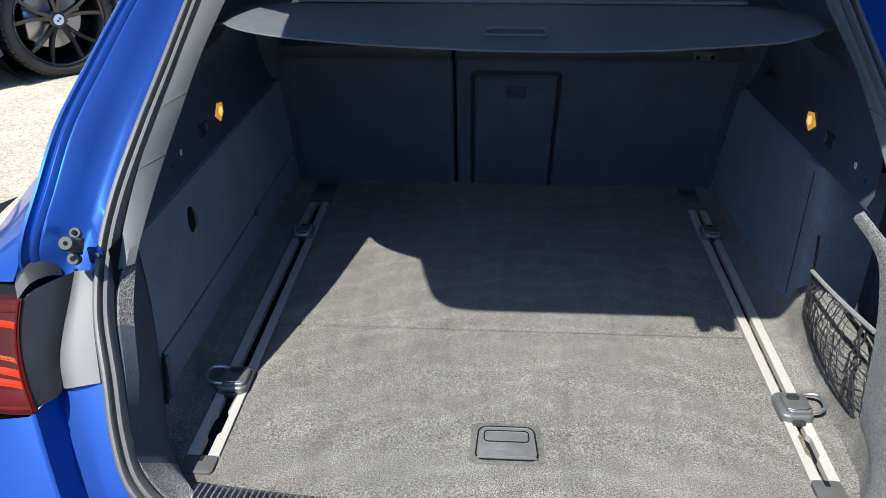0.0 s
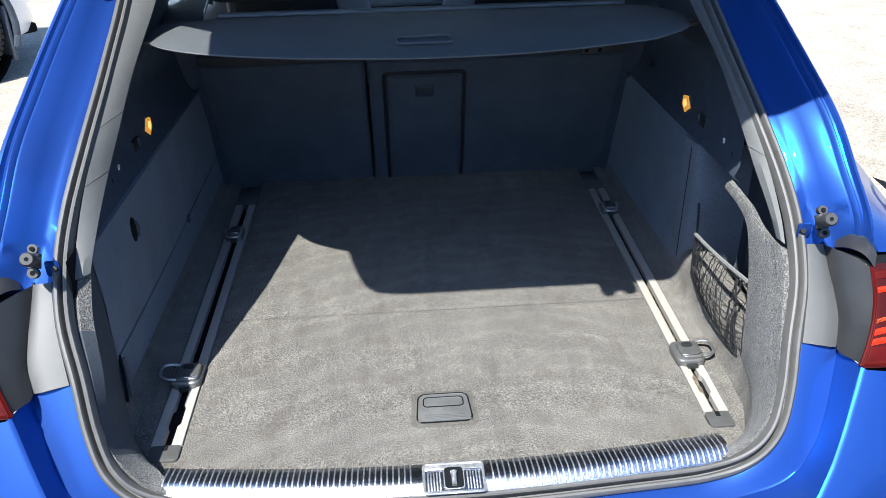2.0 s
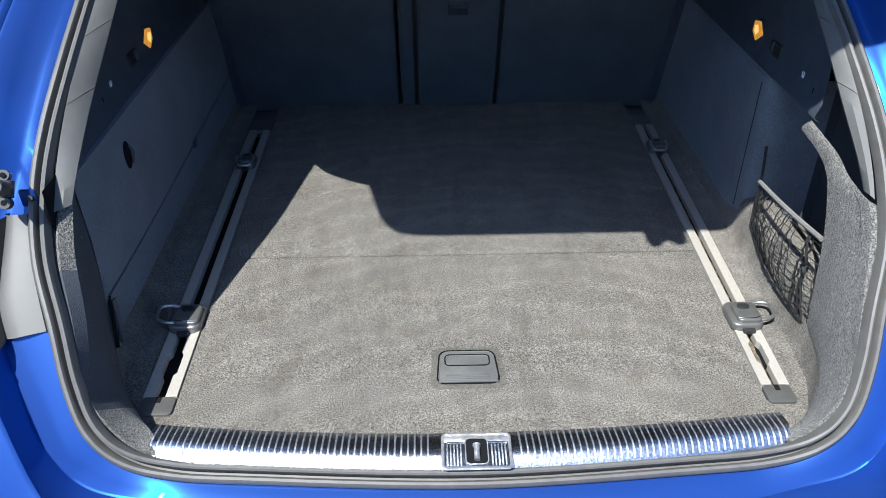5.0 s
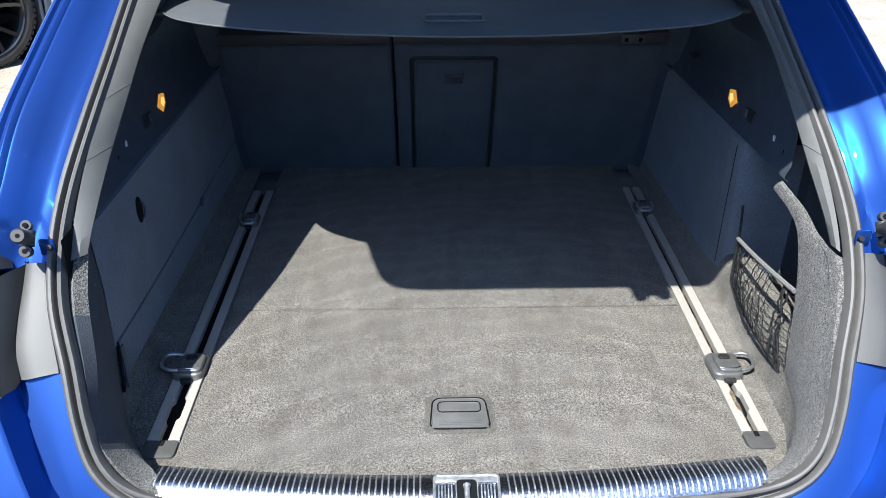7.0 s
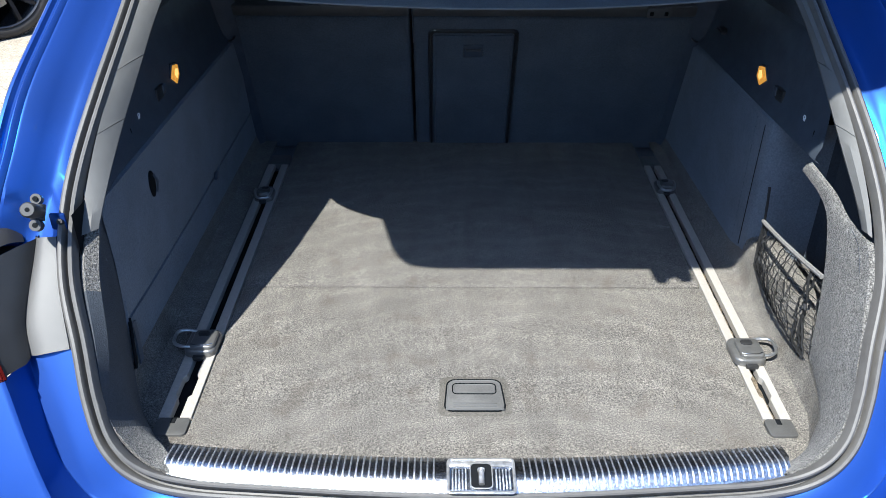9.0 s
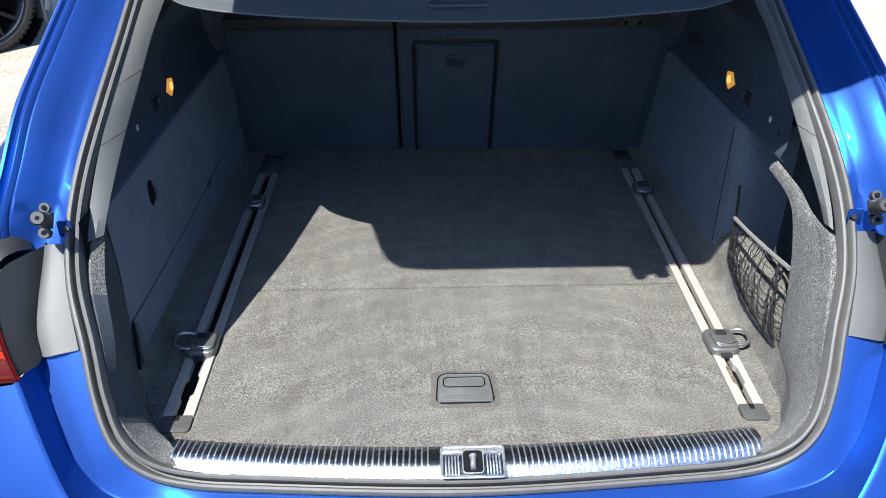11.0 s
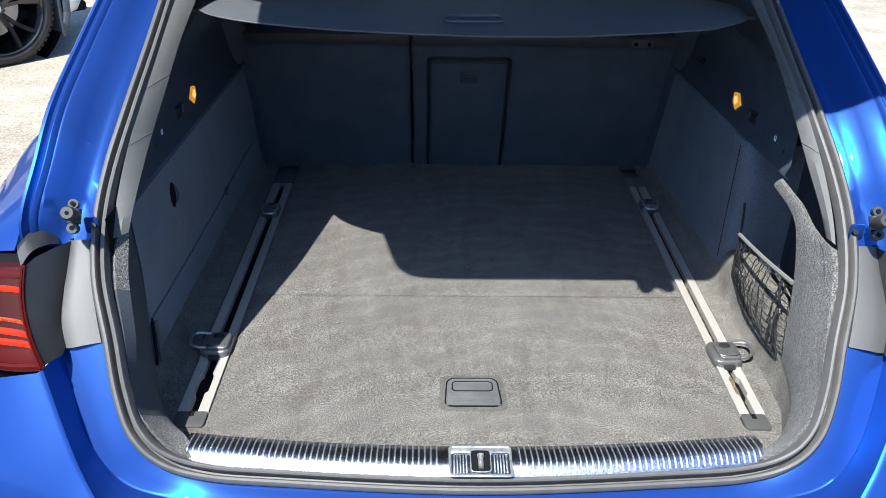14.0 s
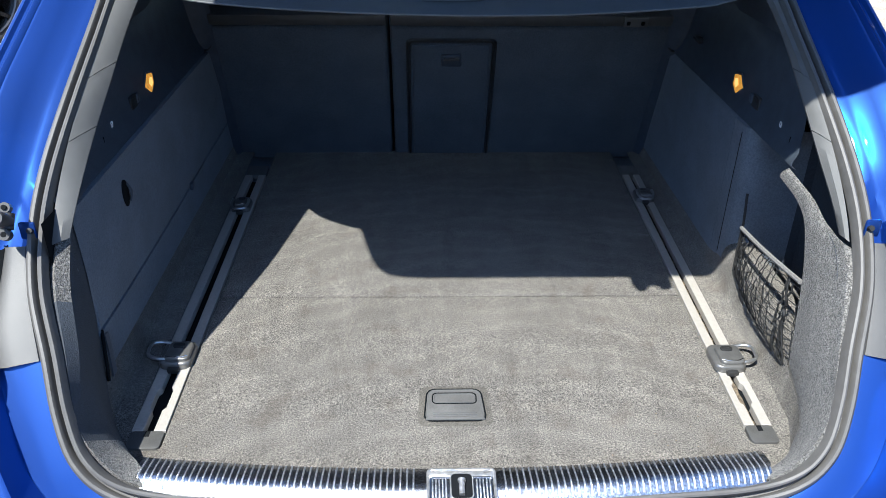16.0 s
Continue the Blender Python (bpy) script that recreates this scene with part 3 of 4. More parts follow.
part("hatch_frame", move(bm, SEATM), BLACKSATIN, seat, "black raised frame of the load-through hatch")
part("hatch_door", move(box(hx0 + .016, hx1 - .016, -.003, .004, -.01, hz1 - .018, .003), SEATM), SEATBACK, seat, "dark load-through hatch door")
pull = part("hatch_pull", move(box(.000, .047, -.008, .0, .292, .328, .004), SEATM), BLACK, seat, "black hatch catch")
part("pull_lip", move(box(.005, .042, -.013, -.006, .315, .320, .001), SEATM), DARKPLASTIC, pull)
br = part("net_bracket", move(box(.415, .470, -.010, .0, .410, .436, .003), SEATM), GREY, seat, "pale metal net bracket")
for x in (.425, .458):
    part("bracket_screw", move(box(x - .004, x + .004, -.013, -.009, .418, .427, .001), SEATM), SHADOWGAP, br)
for x, w in ((-.378, .128), (.398, .148)):
    p = part("headrest", move(box(x - w, x + w, .10, .20, .500, .74, .04, 3), SEATM), LEATHER, seat, "black leather headrest")
    for dx in (-.06, .06):
        part("headrest_post", move(tube([(x + dx, .14, .5), (x + dx, .14, .62)], .006), SEATM), STEEL, p)

# front corner filler beside the backrest
for side in (1, -1):
    part("side_bolster", loft([[(side * .52, 1.23 - (z - .6) * .43, z), (side * .545, 1.19 - (z - .6) * .40, z), (side * .585, 1.17 - (z - .6) * .38, z), (side * .66, 1.20 - (z - .6) * .38, z)] for z in (.60, .8, 1.0, 1.10)]), BLACK, car)
    # ledge beside the backrest and the dark lining of the rear roof pillar
    led = part("side_ledge", sheet([[(side * .505, 1.06, 1.105), (side * .56, 1.05, 1.118), (side * .64, 1.04, 1.112)], [(side * .512, 1.135, 1.112), (side * .56, 1.13, 1.122), (side * .64, 1.12, 1.118)], [(side * .545, 1.375, 1.112), (side * .58, 1.35, 1.12), (side * .645, 1.31, 1.115)], [(side * .55, 1.44, 1.09), (side * .6, 1.43, 1.10), (side * .65, 1.42, 1.095)]], .012), BLACK, car, "dark ledge beside the rear backrest")
    part("ledge_strip", tube([(side * .511, 1.13, 1.118), (side * .544, 1.375, 1.118)], .0025, 6), STEEL, led, "thin bright strip")
    part("quarter_trim", sheet([[(side * .556, .47, 1.12), (side * .552, .60, 1.195), (side * .545, .72, 1.258), (side * .47, .88, 1.335)], [(side * .585, .8, 1.10), (side * .585, .86, 1.17), (side * .575, .98, 1.25), (side * .54, 1.08, 1.35)], [(side * .628, 1.20, 1.10), (side * .622, 1.25, 1.155), (side * .60, 1.40, 1.22), (side * .56, 1.48, 1.37)]], .01), BLACK, car, "dark lining of the rear roof pillar")

def spread(x, y):
    """How far rails and boards are splayed to the front to fit the view."""
    return .016 * (y - .15) if x > 0 else -.004 * (y - .15)


# ---- load floor: two carpeted boards, each a thing of its own ----
def board(y0, y1, label):
    bm = prism(rounded(-.4365, .4485, y0, y1, .006, 2), .018, .004)
    for v in bm.verts:
        v.co.x += spread(v.co.x, v.co.y)
        v.co.z += FLOOR - .018 + .016 * max(0, v.co.y - .2)
    return tagged(part("boot_floor_board", bm, CARPET), label, "floor board")


rear_board = board(.066, .509, "grey carpeted boot floor board with a folding black handle")
board(.5115, YB, "grey carpeted front boot floor board behind the seat")
# recessed handle
def tray(x0, x1, y0, y1, r, taper):
    return [(x + taper * (1 if x < (x0 + x1) / 2 else -1) * (y - y0) / (y1 - y0), y) for x, y in rounded(x0, x1, y0, y1, r, 4)]


Z = FLOOR
base = prism(tray(-.056, .063, .147, .243, .014, .004), .0022, .0012)
base = part("handle_recess", move(base, pose(0, 0, Z - .0003)), PRESSED, rear_board, "pressed carpet round the handle")
h = prism(tray(-.0435, .0505, .158, .2305, .012, .005), .004, .0018)
h = part("floor_handle", move(h, pose(0, 0, Z)), HANDLEGREY, rear_board, "dark grey plastic pull handle set in the floor")
o = tray(-.0435, .0505, .158, .2305, .012, .005)
part("handle_gap", tube([(x, y, Z + .0030) for x, y in tray(-.0450, .0520, .1565, .2320, .013, .005)], .0014, 5, True), SHADOWGAP, h)
# pale GREY rims stand in for highlights along the handle's edges
part("handle_lip", tube([(x * .98 + .0001, .194 + (y - .194) * .965, Z + .0036) for x, y in o], .0011, 6, True), GREY, h)
part("handle_sill", box(-.0425, .0495, .1575, .1608, Z + .0025, Z + .0060, .0010), GREY, h, "pale strip in place of the front edge's highlight")
part("finger_gap", tube([(x, y, Z + .0038) for x, y in rounded(-.0315, .0385, .1960, .2215, .007, 4)], .0012, 6, True), SHADOWGAP, h)
part("finger_lip", tube([(x, y, Z + .0042) for x, y in rounded(-.029, .036, .1985, .219, .006, 4)], .0009, 6, True), GREY, h)
part("finger_edge", box(-.025, .032, .1972, .1988, Z + .0036, Z + .0054, .0006), GREY, h)
for y in (.1650, .1690, .1730):
    part("handle_groove", box(-.031, .038, y, y + .0016, Z + .003, Z + .0054, .0005), GREY, h)

# under-floor and closing panels
part("floor_edge", box(-.54, .54, .025, .112, .585, .6085, .002), CARPET, car, "grey carpet along the sill")
part("floor_pan", box(-.56, .56, -.02, 1.5, .55, .594, .004), LINING, car)

# crumbs and lint on the pile, most of them near the rail ends and the sill
rng = random.Random(11)
bm = bmesh.new()
for i in range(150):
    if i % 3:
        x, y = rng.uniform(-.43, .43), rng.uniform(.08, 1.1)
    else:
        x, y = rng.gauss(.40, .05), rng.uniform(.08, .35)
    if abs(x) > .44:
        continue
    r = rng.uniform(.0004, .0013)
    v = bmesh.ops.create_icosphere(bm, subdivisions=1, radius=r)["verts"]
    for p in v:
        p.co = Vector((x + p.co.x * rng.uniform(.7, 1.6), y + p.co.y * rng.uniform(.7, 1.6), FLOOR + .016 * max(0, y - .2) + .0005 + p.co.z))
tagged(part("crumbs", bm, GRIT, smooth=False), "scattered crumbs and lint on the boot carpet", "dirt", kind="stuff")


# ---- load rails with lashing eyes ----
def tilted(bm):
    """Follow the floor's slight rise, and splay to the front to fit the view."""
    for v in bm.verts:
        v.co.x += spread(v.co.x, v.co.y)
        v.co.z += .016 * max(0, v.co.y - .2)
    return bm


# centre, half width and half slot of each rail, fitted to the view
RAILS = {1: (.4705, .0215, .0055), -1: (.4625, .0255, .0080)}
for side in (1, -1):
    RAIL, wide, slot_w = RAILS[side]
    strips = []
    for q in (1, -1):
        # each flank has a wider mouth near its rear end, where the eyes are threaded in
        inner = [(slot_w, .1415), (slot_w, .188), (slot_w + .0045, .194), (slot_w + .0045, .236), (slot_w, .243), (slot_w, 1.062)]
        out = [(side * RAIL + q * x, y) for x, y in inner + [(wide, 1.062), (wide, .1415)]]
        strips.append(move(prism(out, .013, .0006, 1), pose(0, 0, FLOOR - .010)))
    rail = part("load_rail", tilted(joined(*strips)), ALU, car, "satin aluminium load rail let into the boot floor", smooth=False)
    ys = [.13 + .012 * i for i in range(78)]
    bm = loft([[(side * RAIL + x, y, FLOOR - .0130) for x in (-slot_w - .006, 0, slot_w + .006)] for y in ys])
    slot = part("rail_slot", tilted(bm), SHADOWGAP, rail, "dark slot")
    if side > 0:
        # grit has packed into one half of the slot
        bm = loft([[(side * RAIL + x, y, FLOOR - .0015 + .0010 * math.sin(y * 61 + x * 500) - (.006 if x > 0 else 0)) for x in (-.0112, -.006, -.002 + .0012 * math.sin(y * 140), .0012 + .0014 * math.sin(y * 97))] for y in ys])
        part("slot_grit", tilted(bm), GRIT, slot, "brown grit packed into the slot")
    cap = prism(rounded(side * RAIL - wide, side * RAIL + wide, .103, .1412, .007), .0115, .0015)
    cap = part("rail_end_cap", move(cap, pose(0, 0, FLOOR - .0090)), DARKPLASTIC, rail, "dark grey plastic end cap")
    part("rail_end_cap", tilted(move(prism(rounded(side * RAIL - wide, side * RAIL + wide, 1.0625, 1.120, .006), .0115, .0015), pose(0, 0, FLOOR - .0090))), HANDLEGREY, rail, "grey plastic end cap")
    part("cap_slot", box(side * RAIL - .004, side * RAIL + .004, .128, .1405, FLOOR + .0016, FLOOR + .0030, .0006), SHADOWGAP, cap)


def lashing_eye(side, y, k, folded):
    """A sliding lashing eye: low rounded body with a raised saddle and a D-shaped ring."""
    zf = FLOOR + .016 * max(0, y - .2) + .003
    eye = thing("lashing_eye", "dark grey metal lashing eye sliding in the load rail", "lashing eye", (side * RAILS[side][0] + spread(side, y), y, zf), group="lashing eyes")
    body = prism([(x * k, q * k) for x, q in rounded(-.027, .027, -.035, .031, .014)], .013, .005, 3)
    part("body", body, EYEMETAL, eye)
    saddle = prism([(x * k, q * k) for x, q in rounded(-.017, .024, -.030, .020, .009)], .007, .003, 3)
    saddle = part("saddle", move(saddle, pose(0, 0, .012)), EYEMETAL, eye, "raised saddle")
    part("button", move(prism([(x * k, q * k) for x, q in rounded(-.009, .011, .000, .013, .005)], .003, .0012), pose(0, 0, .0185)), BLACKSATIN, saddle)
    part("saddle_edge", tube([(x * k, q * k, .0185) for x, q in ((-.015, -.022), (-.006, -.025), (.012, -.025), (.021, -.020))], .0012, 6), STEEL, saddle, "bright steel edge")
    part("foot", box(-.010 * k, .010 * k, -.042 * k, -.030 * k, -.004, .006, .002), BLACKSATIN, eye)
    r = .022 * k
    if folded:
        ring = [(-r, -.004, .022), (-r * 1.05, -.018, .019), (-r * .6, -.034, .014), (r * .6, -.034, .014), (r * 1.05, -.018, .019), (r, -.004, .022)]
    else:
        ring = [(side * .016, -r, .013), (side * .034, -r * 1.02, .015), (side * .046, -r * .62, .017), (side * .047, r * .55, .018), (side * .035, r * .98, .016), (side * .016, r, .013)]
    part("ring", tube(spline(ring, 5), .0031, 8), SATINSTEEL, eye, "bright steel lashing ring")


lashing_eye(1, .302, 1.0, False)
lashing_eye(-1, .322, 1.0, False)
lashing_eye(1, .930, .80, True)
lashing_eye(-1, .885, .80, True)

# ---- ribbed stainless sill plate with the lock ----
def sill(x):
    """Height and depth of the sill plate across the car: it bows out to the rear in the middle."""
    return .030 * (1 - (x / .45) ** 2)


cols = 60
prof = [(.066, .604), (.065, .632), (.060, .638), (.045, .6415), (.030, .645), (.020, .6462), (.012, .6435), (-.001, .6345), (-.005, .629)]
rings = []
for i in range(cols + 1):
    x = -.44 + .88 * i / cols
    if -.050 < x < .060:
        rib = 0
    else:
        rib = .5 + .5 * math.cos(2 * math.pi * x / .0105)
        rib = rib ** 5
    taper = 1 - .02 * abs(x)
    ring = []
    for j, (y, z) in enumerate(prof):
        up = 0
        y += .004 * max(0, (abs(x) - .30) / .14) if j == 8 else 0
        ring.append((x * (1 if j < 5 else .99), y - sill(x), z + up))
    rings.append(ring)
sillplate = part("sill_plate", loft(rings), CHROME, car, "ribbed scuffed stainless sill plate")
# pressed ribs along the plate
rib = loft([[(-.0015, y, z - .0006), (-.0007, y, z + .0008), (.0007, y, z + .0008), (.0015, y, z - .0006)] for y, z in ((.0600, .6378), (.0565, .6392), (.045, .6417), (.030, .6452), (.020, .6464), (.012, .6437), (.003, .6375))], caps=True)
first = None
x = -.4335
while x < .436:
    if not -.052 < x < .062:
        if first is None:
            first = part("sill_rib", rib, RIBMETAL, sillplate)
            first.location = (x, -sill(x), 0)
        else:
            r = new("sill_rib", first.data)
            r.parent = sillplate
            r.location = (x, -sill(x), 0)
    x += .0089
# lock bezel in the middle
lp = part("lock_plate", move(prism(rounded(-.040, .050, -.012, .042, .005), .003, .001), pose(0, -.027, .6435, 7)), CHROME, car, "polished lock surround")
LOCKM = pose(0, -.027, .6435, 7)
for x in (-.034, -.0295, -.025, -.0205, -.016, .0255, .030, .0345, .039, .0435):
    part("lock_rib", move(box(x - .0011, x + .0011, -.007, .026, .002, .0042, .0008), LOCKM), RIBMETAL, lp)
part("lock_step", move(box(-.0385, .0485, .030, .0395, .002, .0042, .001), LOCKM), BRIGHT, lp)
o = rounded(-.040, .050, -.012, .042, .005)
part("lock_rim", move(tube([(x, y, .003) for x, y in o], .0022, 6, True), LOCKM), BRIGHT, lp, "bright rolled rim")
part("inner_rim", move(tube([(x, y, .0034) for x, y in rounded(-.0372, .0472, -.0092, .029, .004)], .0008, 5, True), LOCKM), STEEL, lp)
# black slab instead of a cut well, its shade in the colour
part("lock_well", move(prism(rounded(-.0090, .0190, -.006, .034, .006), .0028), pose(0, -.027, .6450, 7)), SHADOWGAP, lp)
part("well_rim", move(tube([(x, y, .0055) for x, y in rounded(-.0098, .0198, -.0068, .034, .0065)], .0009, 5, True), LOCKM), BRIGHT, lp)
part("lock_pin", move(tube([(.005, -.001, .0065), (.005, .019, .0075)], .0040, 10), LOCKM), BRIGHT, lp)
part("lock_pin_head", move(tube([(.005, .019, .0075), (.005, .0225, .0080)], .0054, 10), LOCKM), BRIGHT, lp)

# ---- side details of the boot ----
for side in (1, -1):
    o = [(-.022, -.002), (-.005, .017), (.020, .012), (.022, -.008), (.002, -.020)]
    bm = prism([(y, z) for y, z in o], .006, .002)
    m = Matrix(((0, 0, -side, 0), (1, 0, 0, 0), (0, 1, 0, 0), (0, 0, 0, 1)))
    lamp = part("boot_lamp", move(bm, Matrix.Translation((side * .561, .678, .986)) @ m), AMBER, car, "small amber boot lamp")
    part("lamp_frame", move(tube([(y * 1.12, z * 1.12, .001) for y, z in o], .0025, 6, True), Matrix.Translation((side * .561, .678, .986)) @ m), BLACK, lamp)
    part("lamp_bulb", move(prism([(y * .42 + .002, z * .5 + .001) for y, z in o], .0012, .0005), Matrix.Translation((side * .5548, .678, .986)) @ m), AMBERHOT, lamp, "brighter window of the lit lamp")
    # coat hook and switch behind the lamp
    part("switch_block", move(prism(rounded(-.024, .010, -.012, .012, .004), .006, .002), Matrix.Translation((side * .562, .592, .980)) @ m), BLACKSATIN, car, "black release switch")
    part("switch_rocker", move(prism(rounded(-.008, .006, -.009, .009, .003), .009, .003), Matrix.Translation((side * .562, .604, .982)) @ m), BLACK, car)
    # small printed lock symbol: body bar and bow
    sym = part("lock_symbol", move(prism(rounded(-.004, .004, -.0045, .0045, .001, 2), .0006), Matrix.Translation((side * .5585, .472, .974)) @ m), WHITEPRINT, car, "small white printed symbol")
    part("symbol_bow", move(tube(spline([(-.003, .004, .0004), (-.003, .009, .0004), (.003, .009, .0004), (.003, .004, .0004)], 4), .0009, 5), Matrix.Translation((side * .5585, .472, .974)) @ m), WHITEPRINT, sym)
    part("panel_line", box(side * .557 - .0006, side * .557 + .0006, .425, .4262, .95, .975), SHADOWGAP, car)
for x, y, z in ((-.549, 1.065, .946), (.549, 1.075, .944), (.556, .930, 1.004)):
    tie = part("tie_hook", joined(box(x - .006, x + .006, y - .014, y + .014, z - .006, z + .008, .003), tube(spline([(x, y - .020, z), (x - math.copysign(.012, x), y - .026, z + .004), (x - math.copysign(.014, x), y - .006, z + .006)], 4), .0026, 6)), BLACKSATIN, car, "small black tie hook")
    # steel bead stands in for the glint on the black hook
    part("hook_glint", tube([(x - math.copysign(.0145, x), y - .020, z + .0072), (x - math.copysign(.0150, x), y - .008, z + .0082)], .0012, 5), STEEL, tie)
# seam down the carpeted boot side
part("side_seam", tube(spline([(.5418, .580, .925), (.5416, .583, .80), (.5416, .585, .672)], 6), .0007, 5), SHADOWGAP, car)
# bag hook in the storage flap, and the flap's pull tab
m = Matrix(((0, 0, 1, 0), (1, 0, 0, 0), (0, 1, 0, 0), (0, 0, 0, 1)))
o = [(.013 * math.cos(a * math.pi / 8), .024 * math.sin(a * math.pi / 8)) for a in range(16)]
hook = part("bag_hook", move(prism(o, .003, .0015), Matrix.Translation((-.540, .423, .877)) @ m), SHADOWGAP, car, "oval black folding bag hook")
part("hook_tongue", tube(spline([(-.537, .430, .892), (-.532, .432, .877), (-.535, .429, .860)], 5), .0022, 6), BLACK, hook)
tab = part("flap_pull", tube(spline([(-.539, .230, .736), (-.533, .214, .722), (-.528, .200, .708), (-.525, .190, .690), (-.526, .188, .672)], 4), .0028, 6), SHADOWGAP, car, "black recessed finger pull of the storage flap")
part("pull_strap", sheet([[(-.538, .229, .728), (-.534, .221, .700), (-.529, .207, .664)], [(-.537, .240, .726), (-.535, .236, .700), (-.531, .226, .662)]], .003), BLACK, tab)
part("flap_latch", box(-.542, -.534, .765, .785, .722, .738, .003), BLACK, car)
part("screw_cap", move(turned([(0, .002), (.006, .002), (.008, 0), (.008, -.01)], 12), pose(-.541, .200, .857)), BLACK, car)

# ---- light surrounds, lamps and rubber stops ----
for side in (1, -1):
    rim = [(.553, .074, .797), (.566, .104, .830), (.578, .134, .862), (.586, .166, .895), (.588, .180, .912)]
    out = [(.612, .068, .791), (.633, .092, .821), (.640, .118, .848), (.638, .146, .876), (.632, .174, .909)]
    out = [(p[0] + (q[0] - p[0]) * k, p[1] + (q[1] - p[1]) * k + dy, p[2] + (q[2] - p[2]) * k) for p, q, k, dy in zip(rim, out, (.86, .76, .68, .66, .72), (-.005, -.003, 0, .003, .005))]
    midr = [((p[0] + q[0]) / 2, (p[1] + q[1]) / 2 - .005, (p[2] + q[2]) / 2 + .002) for p, q in zip(rim, out)]
    q1 = [((p[0] * .2 + q[0] * .8), (p[1] * .2 + q[1] * .8) - .004, p[2] * .2 + q[2] * .8 + .001) for p, q in zip(rim, out)]
    part("lamp_surround", loft([spline(flip(r, side), 5) for r in (shifted(rim, 0, .012), shifted(rim, .001, -.002), midr, q1, out, shifted(out, .004, .012))]), SILVER, car, "silver grey plastic panel beside the tail lamp")
    lens_in = [(.612, .008, .795), (.630, .030, .822), (.646, .056, .850), (.655, .082, .878), (.658, .108, .905)]
    b0 = [(x - .002, y - .005 - dy, z) for (x, y, z), dy in zip(out, (.014, .008, .002, 0, 0))]
    m1 = mixed(b0, lens_in, .30, .002, -.006, .003)
    m2 = mixed(b0, lens_in, .65, .003, -.005, .003)
    cov = loft([spline(flip(r, side), 5) for r in (shifted(b0, 0, .014), b0, m1, m2, shifted(lens_in, -.003, .001))])
    part("lamp_cover", cov, BLACKSATIN, car, "dark grey plastic cover between panel and tail lamp")
    hood = [(.632, .172, .907), (.640, .148, .918), (.652, .125, .918), (.660, .104, .906)]
    part("lamp_cover", loft([spline(flip(r, side), 4) for r in (hood, shifted(hood, .012, .02, .012), shifted(hood, .03, .06, .010))]), BLACKSATIN, car)
    # tail lamp: smoked body with red light guides that run along it
    lens_pts = spline(lens_in, 6)
    OFFS = spline([(0, 0, 0), (.006, -.004, 0), (.05, -.002, -.001), (.11, .02, -.003), (.17, .08, -.006), (.21, .20, -.01), (.225, .30, -.012)], 4)

    def lens(f, g, out=0.0):
        i = min(f, .9999) * (len(lens_pts) - 1)
        j = min(g, .9999) * (len(OFFS) - 1)
        p = lens_pts[int(i)].lerp(lens_pts[int(i) + 1], i % 1) + OFFS[int(j)].lerp(OFFS[int(j) + 1], j % 1)
        q = OFFS[min(int(j) + 2, len(OFFS) - 1)] - OFFS[max(int(j) - 1, 0)]
        nrm = q.cross(lens_pts[-1] - lens_pts[0]).normalized()
        p = p + nrm * out * (1 if nrm.y < 0 else -1)
        return Vector((side * p.x, p.y, p.z))

    fs = [i / 20 for i in range(21)]
    gs = [i / 24 for i in range(25)]
    bm = loft([[lens(f, g) for f in fs] for g in gs])
    bmesh.ops.recalc_face_normals(bm, faces=bm.faces)
    thick(bm, (side * .006, .02, .0))
    lampo = part("tail_lamp", bm, LAMPDARK, car, "smoked red glossy tail lamp")
    foot = [lens(0, g) for g in gs]
    part("lamp_housing", loft([[p + Vector((0, .004, .003)) for p in foot], [p + Vector((-side * .004, .012, -.03)) for p in foot], [p + Vector((-side * .01, .05, -.08)) for p in foot]]), SHADOWGAP, lampo)
    crown = [lens(1, g) for g in gs]
    part("lamp_housing", loft([[p + Vector((0, .004, -.003)) for p in crown], [p + Vector((-side * .006, .020, .002)) for p in crown], [p + Vector((-side * .02, .06, 0)) for p in crown]]), SHADOWGAP, lampo)
    guides = ((.03, .10, REDLENS), (.12, .25, REDLENS), (.31, .375, REDBAR), (.42, .485, REDBAR), (.545, .585, REDSPECK), (.80, .855, REDBAR), (.90, .985, REDLENS))
    for f0, f1, mat in guides:
        # the guides dip towards the middle of the car
        dip = lambda g: -.16 * (1 - g) ** 3 * math.sin(math.pi * f0)
        ring = [[lens(max(0, f + dip(g)), g, out) for f, out in ((f0 + .006, -.001), (f0, .001), ((f0 + f1) / 2, .0026), (f1, .001), (f1 - .006, -.001))] for g in gs[2:]]
        part("light_guide", loft(ring), mat, lampo, "dull red light guide" if mat == REDLENS else "bright red light guide")
    part("lamp_divider", tube([lens(.02 + .95 * k / 12, .10, .0024) for k in range(13)], .0016, 6), REDLENS, lampo, "dull red inner frame of the lamp")
    part("lamp_edge", tube([lens(f, .03, .001) for f in fs], .0030, 6), REDLENS, lampo)
    # rubber bump stop on a bracket with two bored ears
    d = Vector((-side * .15, -.80, .50)).normalized()
    c0 = Vector((side * .597, .166, .957))
    ear = Vector((side * .003, .014, .012))
    low = Vector((side * .004, -.002, -.020))
    st = part("bump_stop", joined(tube([c0 + ear, c0 + ear + d * .012], .0072, 16), tube([c0 + low, c0 + low + d * .014], .0080, 16), tube([c0 + ear * .6, c0 + low * .6 + d * .004], .0095, 12)), GREYRUBBER, car, "dark rubber bump stop on a bracket with two bored ears")
